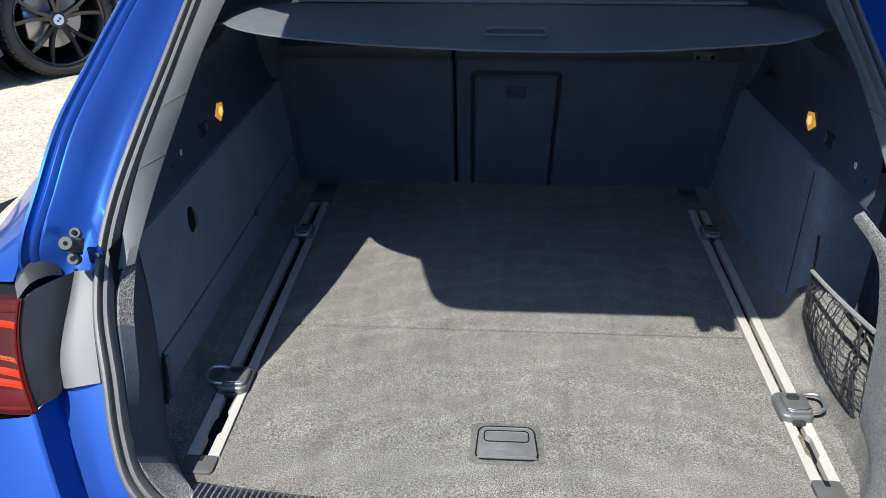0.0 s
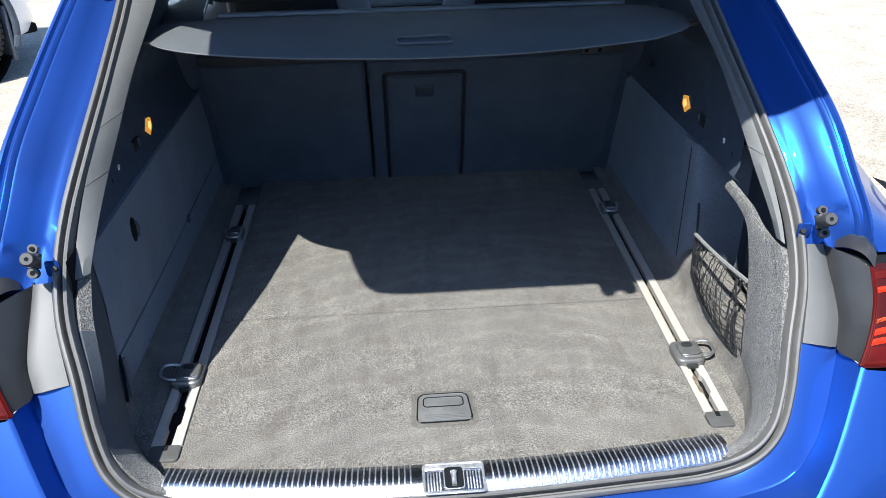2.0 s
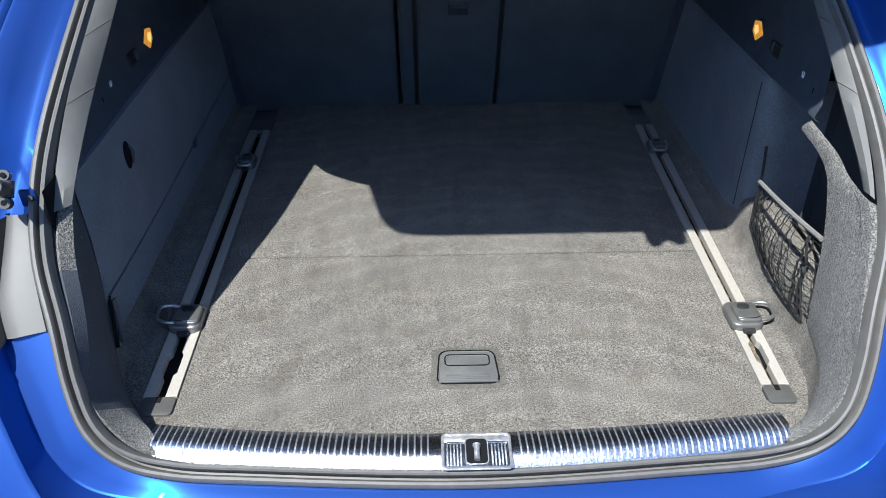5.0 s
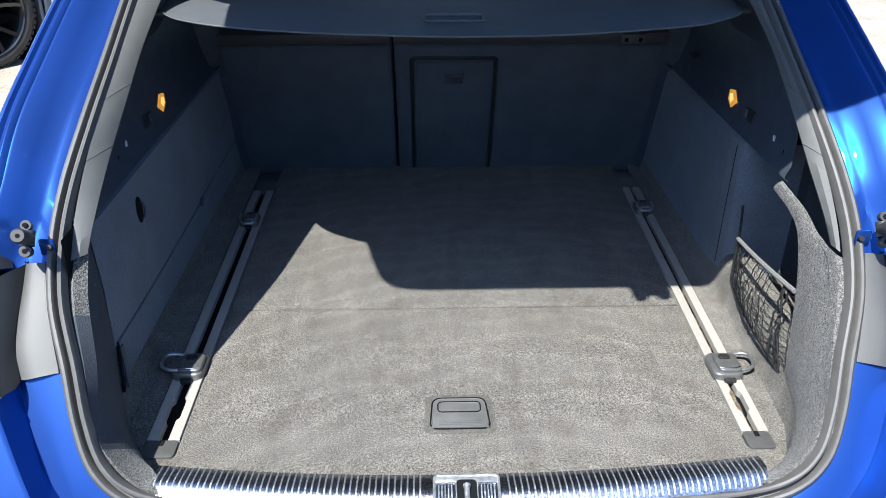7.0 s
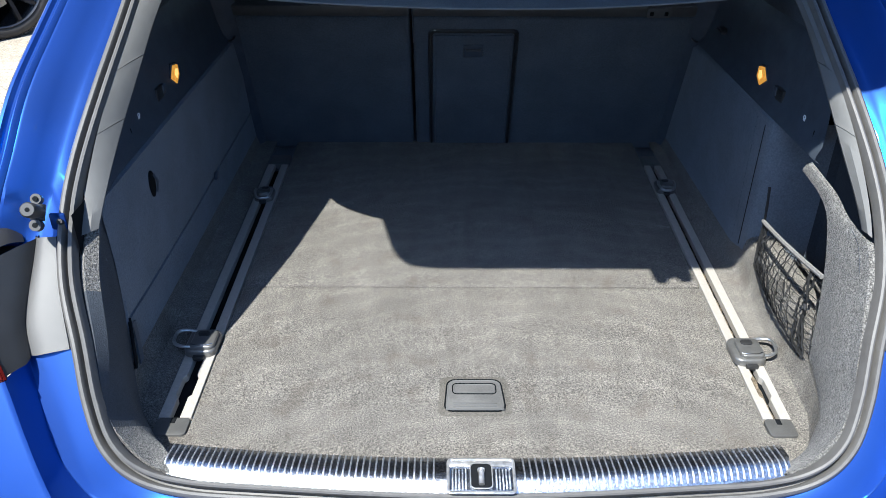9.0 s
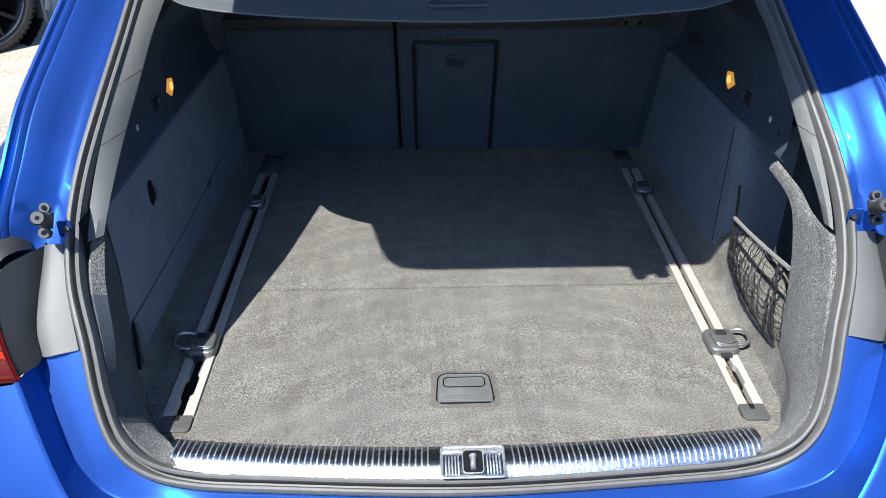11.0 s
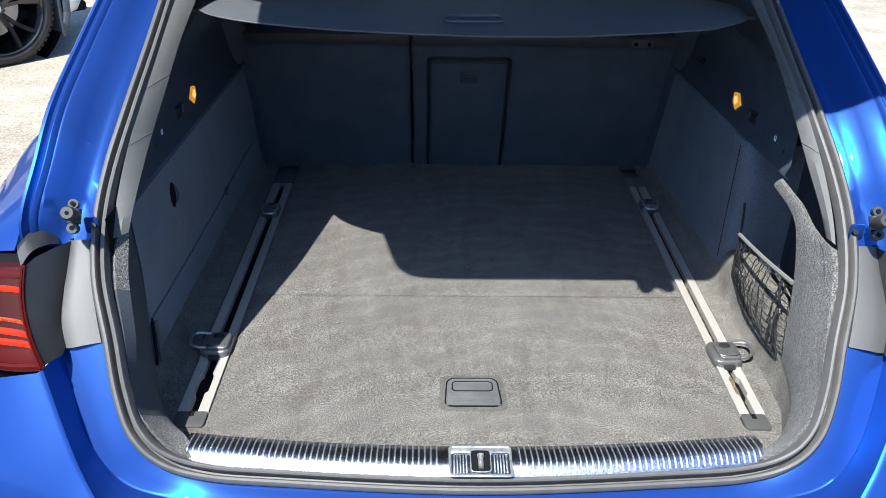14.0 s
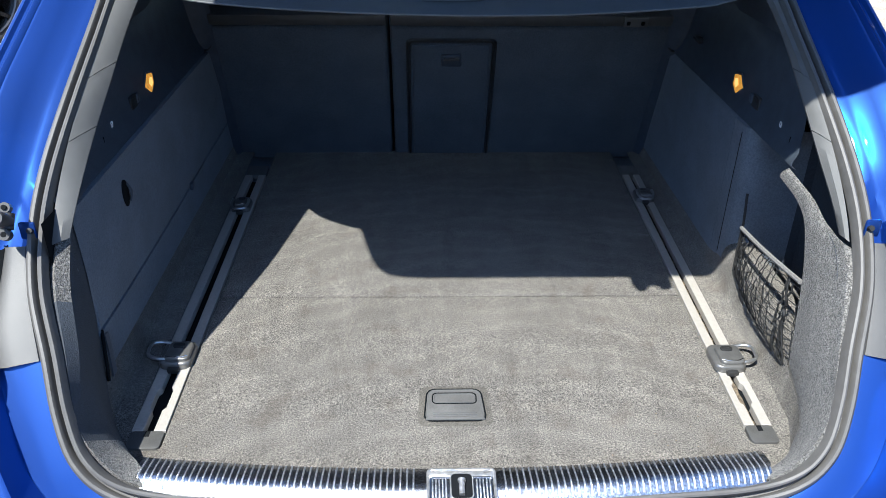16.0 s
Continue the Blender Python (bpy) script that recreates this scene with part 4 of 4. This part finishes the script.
    part("stop_post", tube([c0, c0 + d * .018, c0 + d * .019, c0 + d * .040, c0 + d * .043], lambda f: .0088 if f < .3 else .0104 if f < .9 else .0085, 20), GREYRUBBER, st, "ribbed rubber post")
    part("stop_bore", tube([c0 + d * .0425, c0 + d * .0436], .0030, 12), SHADOWGAP, st)
    for off, r in ((ear, .0048), (low, .0052)):
        # black plugs stand in for the shade inside the ears' bores
        part("bracket_bore", tube([c0 + off + d * .0105, c0 + off + d * .0145], r * .72, 10), SHADOWGAP, st)
    tabo = part("bracket_tab", box(min(side * .596, side * .574), max(side * .596, side * .574), .186, .190, .918, .944, .003), PAINT, st, "blue painted tab")
    part("tab_bolt", tube([(side * .580, .187, .931), (side * .580, .180, .935)], .004, 10), BLACKSATIN, tabo)

# ---- gas struts, roof, sides and open tailgate ----
for side in (1, -1):
    strut = part("gas_strut", tube([(side * .5785, .642, 1.254), (side * .612, .575, 1.400), (side * .658, .480, 1.604)], .0085, 12), BLACKSATIN, car, "black gas strut")
    part("strut_socket", tube([(side * .577, .650, 1.243), (side * .5775, .647, 1.247), (side * .580, .634, 1.266), (side * .5805, .632, 1.269)], lambda f: .0085 if f < .1 or f > .9 else .0125, 12), BLACKSATIN, strut, "black socket at the foot of the strut")
    part("strut_ball", tube([(side * .582, .648, 1.245), (side * .598, .664, 1.240)], .0075, 12), STEEL, strut, "bright ball stud")

roof = [[(x, y, z - .09 * (abs(x) / .62) ** 3) for x in (-.60, -.45, -.25, 0, .25, .45, .60)] for y, z in ((.94, 1.455), (1.2, 1.49), (1.8, 1.51), (2.4, 1.47), (2.75, 1.42))]
part("roof", sheet(roof, .03), PAINT, car, "glossy blue roof")
for side in (1, -1):
    # shoulder and side, rear corner to the front wing
    def sidecol(y):
        w = min(1, max(0, (y - .12) / .5))
        w = w * w * (3 - 2 * w)
        front = max(0, (y - 3.3) / .9)
        xo = (.70 + .20 * w) - .16 * front ** 2
        k = xo / .90
        return [(side * .69, y, 1.02 - .05 * front), (side * .75 * k, y, 1.005 - .06 * front), (side * .80 * k, y, .965 - .07 * front), (side * .845 * k, y, .922 - .08 * front), (side * .885 * k, y, .868 - .08 * front), (side * .912 * k, y, .80), (side * .915 * k, y, .62), (side * .90 * k, y, .42), (side * .85 * k, y, .24)]
    ys = [.52, .58, .65, .75, 1.0, 1.5, 2.0, 2.6, 3.1, 3.5, 3.9, 4.2]
    bm = loft([sidecol(y) for y in ys])
    part("side_panel", bm, PAINT, car, "glossy blue body side")
    # corner over the tail lamp
    keysA = [(.684, .139, .913), (.677, .165, .945), (.673, .195, .975), (.672, .228, 1.004)]
    keysB = [(.73, .145, .908), (.722, .19, .937), (.71, .235, .968), (.69, .268, 1.002)]
    keysC = [(.785, .20, .895), (.77, .27, .922), (.745, .31, .955), (.705, .335, .998)]
    keysD = [(.845, .33, .872), (.82, .39, .912), (.785, .42, .955), (.715, .43, 1.010)]
    keysE = [(.905, .53, .82), (.868, .54, .885), (.82, .545, .945), (.70, .545, 1.018)]
    part("rear_corner", loft([spline(flip(r, side), 5) for r in (shifted(keysA, -.012, .05, 0), shifted(keysA, -.006, .012), keysA, keysB, keysC, keysD, keysE)]), PAINT, car, "glossy blue body corner over the tail lamp")
    # greenhouse: pillars and dark side glass
    part("quarter_pillar", sheet([[(side * .695, .34, 1.0), (side * .672, .62, 1.2), (side * .62, .85, 1.36), (side * .56, .95, 1.44)], [(side * .715, .70, 1.0), (side * .675, .85, 1.2), (side * .635, .98, 1.36), (side * .58, 1.05, 1.45)]], .03), PAINT, car)
    for y0, y1, y2, y3 in ((.71, 1.45, 1.03, 1.42), (1.66, 1.98, 1.62, 1.95), (2.06, 3.0, 2.03, 2.5)):
        w = part("side_window", sheet([[(side * .715, y0, 1.0), (side * .665, y0 * .5 + y2 * .5, 1.2), (side * .607, y2, 1.40)], [(side * .715, y1, 1.0), (side * .665, y1 * .5 + y3 * .5, 1.2), (side * .607, y3, 1.40)]], .004), TINTMID if y0 < 2 else CLEAR, car, "tinted side window glass" if y0 < 2 else "side window glass")
        w.visible_shadow = False
    for ya, yb in ((1.45, 1.66), (1.98, 2.06)):
        part("door_pillar", sheet([[(side * .715, ya, 1.0), (side * .665, ya - .02, 1.2), (side * .605, ya - .03, 1.42)], [(side * .715, yb, 1.0), (side * .665, yb - .02, 1.2), (side * .605, yb - .03, 1.42)]], .03), BLACK, car)
    part("roof_rail", tube(spline([(side * .585, 1.0, 1.44), (side * .59, 1.3, 1.455), (side * .59, 1.9, 1.45), (side * .57, 2.5, 1.41), (side * .62, 2.95, 1.15), (side * .68, 3.1, 1.0)], 5), .03, 8), PAINT, car)
    part("door_card", sheet([[(side * .70, y, 1.01), (side * .66, y, 1.0), (side * .64, y, .9), (side * .66, y, .6), (side * .66, y, .4)] for y in (1.25, 1.8, 2.4, 3.0)], .02), BLACK, car)
    for y in (.80, 3.55):
        wh = part("car_wheel", move(turned([(.20, .0), (.33, .0), (.345, .03), (.345, .19), (.33, .22), (.20, .22)], 36), pose(side * .87 - (.22 if side > 0 else 0), y, .345)), TYRE, car, "car tyre")
        part("wheel_rim", move(turned([(.0, .05), (.19, .06), (.215, .03), (.215, .2), (.0, .2)], 30), pose(side * .87 - (.22 if side > 0 else 0), y, .345)), RIMBLACK, wh)
part("headliner", sheet([[(x, y, z) for x in (-.58, -.3, 0, .3, .58)] for y, z in ((.93, 1.40), (1.4, 1.455), (2.0, 1.46), (2.5, 1.43))], .015), LINING, car, "dark headliner")
part("bonnet", sheet([[(x, y, z - .10 * (abs(x) / .8) ** 3) for x in (-.8, -.4, 0, .4, .8)] for y, z in ((3.05, 1.0), (3.5, .96), (4.0, .86), (4.25, .70), (4.3, .3))], .03), PAINT, car)
ws = part("windscreen", sheet([[(x, 3.05 - .1 * abs(x), 1.0) for x in (-.68, 0, .68)], [(x, 2.55, 1.42) for x in (-.57, 0, .57)]], .005), CLEAR, car)
ws.visible_shadow = False
part("cabin_floor", box(-.66, .66, 1.25, 3.1, .28, .34, .01), BLACK, car)
part("underbody", box(-.70, .70, .0, 4.0, .20, .28, .02), SHADOWGAP, car)
part("cabin_front", box(-.66, .66, 3.0, 3.06, .3, .99, .01), BLACK, car)

# dashboard with vents and console
dash = part("dashboard", sheet([[(x, y, z) for x in (-.62, -.2, 0, .2, .62)] for y, z in ((2.34, .72), (2.30, .90), (2.31, .99), (2.36, 1.07), (3.0, 1.05))], .02), LEATHER, car, "dark dashboard")
vent = part("vent_panel", box(-.145, .150, 2.290, 2.305, .972, 1.062, .010), BLACKSATIN, dash, "air vents in the middle of the dashboard")
for x0, x1 in ((-.135, -.018), (.030, .140)):
    for i in range(5):
        part("vent_slat", box(x0, x1, 2.276, 2.296, .984 + i * .015, .9875 + i * .015, .001), GREY, vent)
    part("vent_slider", box((x0 + x1) / 2 - .010, (x0 + x1) / 2 + .010, 2.270, 2.290, 1.012, 1.022, .002), LITLEATHER, vent)
part("hazard_switch", box(-.016, .028, 2.268, 2.300, .992, 1.042, .004), BLACK, vent, "black switch block between the vents")
for x in (-.006, .006, .018):
    part("switch_mark", box(x - .003, x + .003, 2.2665, 2.269, 1.016, 1.024), WHITEPRINT, vent)
part("vent_trim", tube(spline([(-.185, 2.29, 1.07), (-.155, 2.285, 1.005), (-.105, 2.280, .968), (-.03, 2.278, .958), (.06, 2.278, .958), (.150, 2.280, .962), (.175, 2.285, 1.0), (.180, 2.29, 1.06)], 5), .006, 6), SATINSTEEL, dash, "bright trim round the vents")
part("dash_strip", box(-.60, .60, 2.285, 2.300, .905, .915, .003), GREY, dash)
part("console_lid", box(-.160, .165, 2.16, 2.24, .915, .957, .012, 3), LITLEATHER, car, "trim bar across the dashboard, paled for window light")
part("centre_console", box(-.13, .15, 1.7, 2.35, .34, .70, .02), BLACK, car)

for side in (1, -1):
    fs = thing("front_seat", "black leather front seat, bolster paled for window light", "seat", (side * .38, 1.9, .34), group="front seats")
    part("seat_back", sheet([[(x, (.0 if abs(x) < .2 else -.03) + dy, z) for x in (-.20, -.18, -.1, .1, .18, .20)] for dy, z in ((.0, .1), (-.06, .45), (-.12, .75), (-.13, .82))], .10), LEATHER, fs)
    q = -side
    part("seat_bolster", tube(spline([(q * .225, -.13, .42), (q * .230, -.15, .56), (q * .205, -.16, .68), (q * .14, -.18, .79), (q * .05, -.18, .86)], 5), lambda f: .050, 12), LITLEATHER, fs, "leather bolster paled for the light falling on it")
    part("seat_cushion", box(-.25, .25, .02, .52, .05, .20, .05, 3), LEATHER, fs)
    part("seat_headrest", box(-.13, .13, -.20, -.10, .84, 1.03, .04, 3), LEATHER, fs)

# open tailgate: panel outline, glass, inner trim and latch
# shifted off centre so that its cast shadow fits the view
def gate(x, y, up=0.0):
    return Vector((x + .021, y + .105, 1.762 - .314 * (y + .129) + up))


HALF = [(.0, -.130), (.30, -.130), (.467, -.129), (.505, -.122), (.527, -.113), (.546, -.08), (.557, -.027), (.564, .06), (.569, .128), (.570, .20), (.571, .296), (.571, .45), (.574, .60), (.57, .80)]


def outline_at(y):
    best = None
    for (x0, y0), (x1, y1) in zip(HALF[2:], HALF[3:]):
        if y0 <= y <= y1 + 1e-9:
            best = x0 + (x1 - x0) * (y - y0) / (y1 - y0)
    return best or .3


rows_y = [-.129, -.126, -.122, -.113, -.095, -.08, -.027, .02, .06, .10, .128, .16, .20, .25, .296]
us = [-1, -.92, -.8, -.6, -.35, -.12, .12, .35, .6, .8, .92, 1]
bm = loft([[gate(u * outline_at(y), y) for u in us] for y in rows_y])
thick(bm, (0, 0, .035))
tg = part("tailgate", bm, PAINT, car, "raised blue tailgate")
# sides flare so that their shadow fits the lit patch on the cover
for s in (1, -1):
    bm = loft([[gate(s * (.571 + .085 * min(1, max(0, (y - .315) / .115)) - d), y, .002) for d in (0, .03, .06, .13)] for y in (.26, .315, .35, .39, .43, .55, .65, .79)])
    thick(bm, (0, 0, .03))
    part("gate_side", bm, PAINT, tg)
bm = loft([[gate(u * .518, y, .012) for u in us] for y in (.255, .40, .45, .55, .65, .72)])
thick(bm, (0, 0, .005))
part("rear_window", bm, TINT, tg, "dark tinted rear window")
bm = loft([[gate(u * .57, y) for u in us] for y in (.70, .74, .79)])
thick(bm, (0, 0, .035))
part("gate_top", bm, PAINT, tg)
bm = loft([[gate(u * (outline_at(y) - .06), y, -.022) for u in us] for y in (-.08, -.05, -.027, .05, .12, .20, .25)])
thick(bm, (0, 0, .015))
part("gate_lining", bm, BLACK, tg, "black inner lining")
part("gate_latch", joined(box(-.012, .012, -.064, .01, 1.735, 1.765, .006), box(.036, .060, -.060, .01, 1.735, 1.765, .006), box(-.014, .062, -.046, .01, 1.735, 1.765, .006)), STEEL, tg, "latch at the tailgate edge")

# ---- luggage cover pulled out over the boot ----
cover = thing("luggage_cover", "grey vinyl roller luggage cover pulled out over the boot", "luggage cover", (0, .66, 1.17))
rear_e = [(-.518, .020), (-.512, -.028), (-.493, -.070), (-.455, -.114), (-.376, -.162), (-.240, -.206), (-.08, -.233), (.04, -.240), (.196, -.228), (.388, -.176), (.448, -.138), (.498, -.090), (.520, -.030), (.522, .020)]
front_e = [(-.519, .030), (-.519, .065), (-.512, .088), (-.485, .104), (-.44, .118), (-.38, .146), (-.2, .154), (.04, .154), (.2, .153), (.40, .148), (.456, .124), (.495, .098), (.520, .068), (.523, .030)]
re = spline([(x, y, 0) for x, y in rear_e], 6)
fe = spline([(x, y, 0) for x, y in front_e], 6)
rings = [[a.lerp(b, f) + Vector((0, 0, .004 * math.sin(f * 3.1))) for a, b in zip(re, fe)] for f in (0, .03, .1, .3, .5, .7, .9, 1)]
bm = loft(rings)
bmesh.ops.recalc_face_normals(bm, faces=bm.faces)
thick(bm, (0, 0, -.002))
part("cover_sheet", bm, COVERVINYL, cover)
part("cover_edge", tube([p + Vector((0, -.001, .0)) for p in re], .0014, 6), GREY, cover, "thin piped edge")
part("cover_front", move(prism(rounded(-.41, .44, .122, .144, .008), .006, .002), pose(0, 0, .004)), COVERVINYL, cover, "stiff front strip of the cover")
o = rounded(-.046, .052, -.160, -.110, .010)
hd = part("cover_handle", tube([(x, y, .006) for x, y in o], .0025, 6, True), GREY, cover, "moulded pull handle")
part("handle_slot", move(prism(rounded(-.042, .048, -.152, -.118, .006), .002), pose(0, 0, .003)), BLACK, hd)
part("cassette", move(tube([(-.520, .158, -.034), (.522, .158, -.034)], .027, 14), pose(0, 0, 0)), DARKPLASTIC, cover, "roller cassette behind the seats")
for side in (1, -1):
    part("cover_pin", box(side * .525 - .018, side * .525 + .018, -.030, .004, -.012, -.004, .003), DARKPLASTIC, cover)

# ---- elastic net over the side pocket ----
net = thing("cargo_net", "black elastic net with a grey hem over the side pocket", "net", (.545, .35, .64))
rng = random.Random(5)


def netpoint(u, v):
    """u along the car, v up; the net sags into the pocket and narrows to the rear end at the foot."""
    topy, boty = .492 - .242 * u, .492 - .277 * u
    topz, botz = .770 + .032 * u, .680 - .028 * u
    y = boty + (topy - boty) * v
    z = botz + (topz - botz) * v
    bulge = .022 * math.sin(math.pi * min(1, max(0, u))) * math.sin(math.pi * (.15 + .8 * v))
    return Vector((.541 - bulge - .545, y - .35, z - .64))


def strand(u0, v0, u1, v1, r=.0016, n=14):
    pts = []
    for i in range(n + 1):
        f = i / n
        w = math.sin(f * math.pi)
        pts.append(netpoint(u0 + (u1 - u0) * f + rng.uniform(-.010, .010) * w, v0 + (v1 - v0) * f + rng.uniform(-.012, .012) * w) + Vector((rng.uniform(-.002, .002), 0, 0)))
    return tube(pts, r, 5)


for i in range(17):
    # some of the upright cords hang bunched and look thicker
    u = (i + .5) / 17
    part("net_cord", strand(u, 0, min(1, max(0, u + rng.uniform(-.08, .08))), 1, rng.choice((.0008, .0009, .0012, .0021)), 18), NETCORD, net)
for i in range(10):
    v = (i + .4) / 10
    part("net_cord", strand(0, v, 1, v, rng.uniform(.0006, .0009), 30), NETCORD, net)
part("net_hem", tube([netpoint(u / 20, 1.0) + Vector((-.002, 0, .002)) for u in range(21)], .0042, 7), HEM, net, "grey elastic hem")
part("net_cord", tube([netpoint(u / 20, 0.0) for u in range(21)], .0016, 6), NETCORD, net)
part("net_cord", tube(spline([netpoint(0, 0), netpoint(-.01, .5), netpoint(0, 1), Vector((-.004, .147, .168)), Vector((-.003, .155, .195))], 4), .0025, 6), NETCORD, net)

# ---- white SUV parked beyond ----
suv = thing("white_suv", "white off-road car with gloss black alloy wheels", "car", (-2.915, 4.46, 0))
SUVYAW = math.degrees(math.atan2(.75, .6)) - 90
SR = Matrix.Rotation(radians(SUVYAW), 4, "Z")
# local frame: +x out of the visible side, y along the car; the visible wheel at the origin


def spart(name, bm, mat, parent, label="", smooth=True):
    return part(name, move(bm, SR), mat, parent, label, smooth)


R = .375
for wy in (0, -2.95):
    for inner in (0, 1):
        dx = -1.62 * inner
        m = pose(dx - .26 if not inner else dx, wy, R)
        tyre = spart("tyre", move(turned([(.298, .245), (.306, .258), (.325, .266), (.350, .260), (.367, .245), (.375, .21), (.376, .13), (.375, .05), (.362, .02), (.32, .0), (.29, .02)], 60), m), TYRE, suv, "black low-profile tyre")
        for i in range(60 if not inner and wy == 0 else 0):
            a = 2 * math.pi * i / 60
            bm = joined(box(.005, .075, -.013, .013, R - .006, R + .005), box(.085, .165, -.014, .012, R - .006, R + .006), box(.175, .245, -.012, .014, R - .006, R + .005))
            spart("tread_block", move(bm, m @ Matrix.Rotation(a, 4, "X")), TYRE, tyre, smooth=False)
        rim = spart("rim", move(turned([(.302, .258), (.297, .263), (.288, .254), (.282, .20), (.272, .12), (.270, .03), (.29, .02)], 60), m), RIMBLACK, suv, "gloss black alloy rim")
        if not inner:
            for i in range(5):
                for d in (-.17, .17):
                    a = 2 * math.pi * i / 5 + .3
                    r0 = Vector((.225, .045 * math.cos(a + d * .8), .045 * math.sin(a + d * .8)))
                    r1 = Vector((.235, .16 * math.cos(a + d), .16 * math.sin(a + d)))
                    r2 = Vector((.252, .284 * math.cos(a + d * 1.55), .284 * math.sin(a + d * 1.55)))
                    bm = bmesh.new()
                    rings = []
                    for p in spline([r0, r1, r2], 4):
                        tang = Vector((0, -p.z, p.y)).normalized()
                        w = .017
                        rings.append([p + tang * w + Vector((-.03, 0, 0)), p + tang * w * .7, p - tang * w * .7, p - tang * w + Vector((-.03, 0, 0))])
                    spart("spoke", move(loft(rings, True, True), m), RIMBLACK, rim)
            spart("hub", move(turned([(0, .232), (.045, .230), (.06, .215), (.06, .15), (.0, .15)], 24), m), RIMBLACK, rim)
            spart("hub_cap", move(turned([(0, .2345), (.032, .234), (.036, .230)], 24), m), WHITEPRINT, rim, "round silver and blue hub cap")
            spart("cap_field", move(box(.2348, .2356, -.014, .0, -.014, .0), m), PAINT, rim)
            spart("cap_field", move(box(.2348, .2356, .0, .014, .0, .014), m), PAINT, rim)
            for i in range(5):
                a = 2 * math.pi * i / 5 + .93
                spart("wheel_bolt", move(tube([(.20, .055 * math.cos(a), .055 * math.sin(a)), (.226, .055 * math.cos(a), .055 * math.sin(a))], .010, 8), m), RIMBLACK, rim)
            spart("brake_disc", move(turned([(.05, .12), (.20, .12), (.20, .10), (.05, .10)], 40), m), SATINSTEEL, tyre, "steel brake disc")
            spart("brake_caliper", move(box(.10, .17, -.20, -.08, -.12, .08, .02), m), SATINSTEEL, tyre)


def suvside(y):
    """Side section of the body with the wheel openings cut out of its foot."""
    low = .27
    for wy in (0, -2.95):
        d = y - wy
        if abs(d) < .455:
            low = max(low, R + math.sqrt(.455 ** 2 - d * d))
    end = max(0, (y - .35) / .48)
    tail = max(0, (-3.4 - y) / .45)
    pull = .42 * end ** 2.2 + .3 * tail ** 2
    return low, pull


ys = [-3.85, -3.7, -3.5, -3.405] + [-2.95 + .455 * math.cos(math.radians(180 - 12 * i)) for i in range(16)] + [-2.3, -1.6, -.9] + [.455 * math.cos(math.radians(180 - 10 * i)) for i in range(19)] + [.52, .60, .68, .75, .80, .83]
rows = []
for y in ys:
    low, pull = suvside(y)
    zs = [low, low + .04 * 1, max(low + .06, .55), max(low + .08, .80), 1.0, 1.12]
    xs = [-.03, .0, .015, .02, -.01, -.06]
    rows.append([(x - pull, y, z) for x, z in zip(xs, zs)])
body = spart("body", sheet(rows, .02, 1), WHITEPAINT, suv, "white body side")
rows = [[(-.06 - suvside(y)[1], y, 1.12), (-.4, y, 1.15 - max(0, y) * .1), (-1.2, y, 1.15 - max(0, y) * .1), (-1.6 + suvside(y)[1], y, 1.12), (-1.66 + suvside(y)[1], y, .6), (-1.62 + suvside(y)[1], y, .27)] for y in ys]
spart("body", sheet(rows, .02, 1), WHITEPAINT, suv)
spart("bumper", sheet([[(-.42, .83, .30), (-.42, .84, .6), (-.42, .82, 1.0), (-.45, .78, 1.1)], [(-.85, .93, .30), (-.85, .95, .6), (-.85, .92, 1.0), (-.85, .85, 1.12)], [(-1.28, .83, .30), (-1.28, .84, .6), (-1.28, .82, 1.0), (-1.25, .78, 1.1)]], .02), WHITEPAINT, suv)
spart("underbody", box(-1.5, -.15, -3.7, .7, .25, .32, .02), SHADOWGAP, suv)
for wy in (0, -2.95):
    arc = [(.006, wy + .462 * math.cos(radians(a)), R + .462 * math.sin(radians(a))) for a in range(-20, 201, 10)]
    spart("arch_trim", tube(arc, .026, 8), BLACK, suv, "black plastic wheel arch trim")
    spart("arch_liner", move(turned([(.455, -.02), (.46, -.40), (.0, -.40)], 40), pose(0, wy, R)), SHADOWGAP, suv)
spart("mud_flap", box(-.24, .01, .40, .425, .13, .50, .008), BLACK, suv, "black mud flap")
spart("cabin", sheet([[(-.06, -3.2, 1.12), (-.18, -3.0, 1.5), (-.35, -2.9, 1.75), (-1.3, -2.9, 1.75), (-1.45, -3.0, 1.5), (-1.6, -3.2, 1.12)], [(-.06, -.6, 1.12), (-.18, -1.0, 1.5), (-.35, -1.3, 1.72), (-1.3, -1.3, 1.72), (-1.45, -1.0, 1.5), (-1.6, -.6, 1.12)]], .02), TINT, suv, "dark glazed cabin")
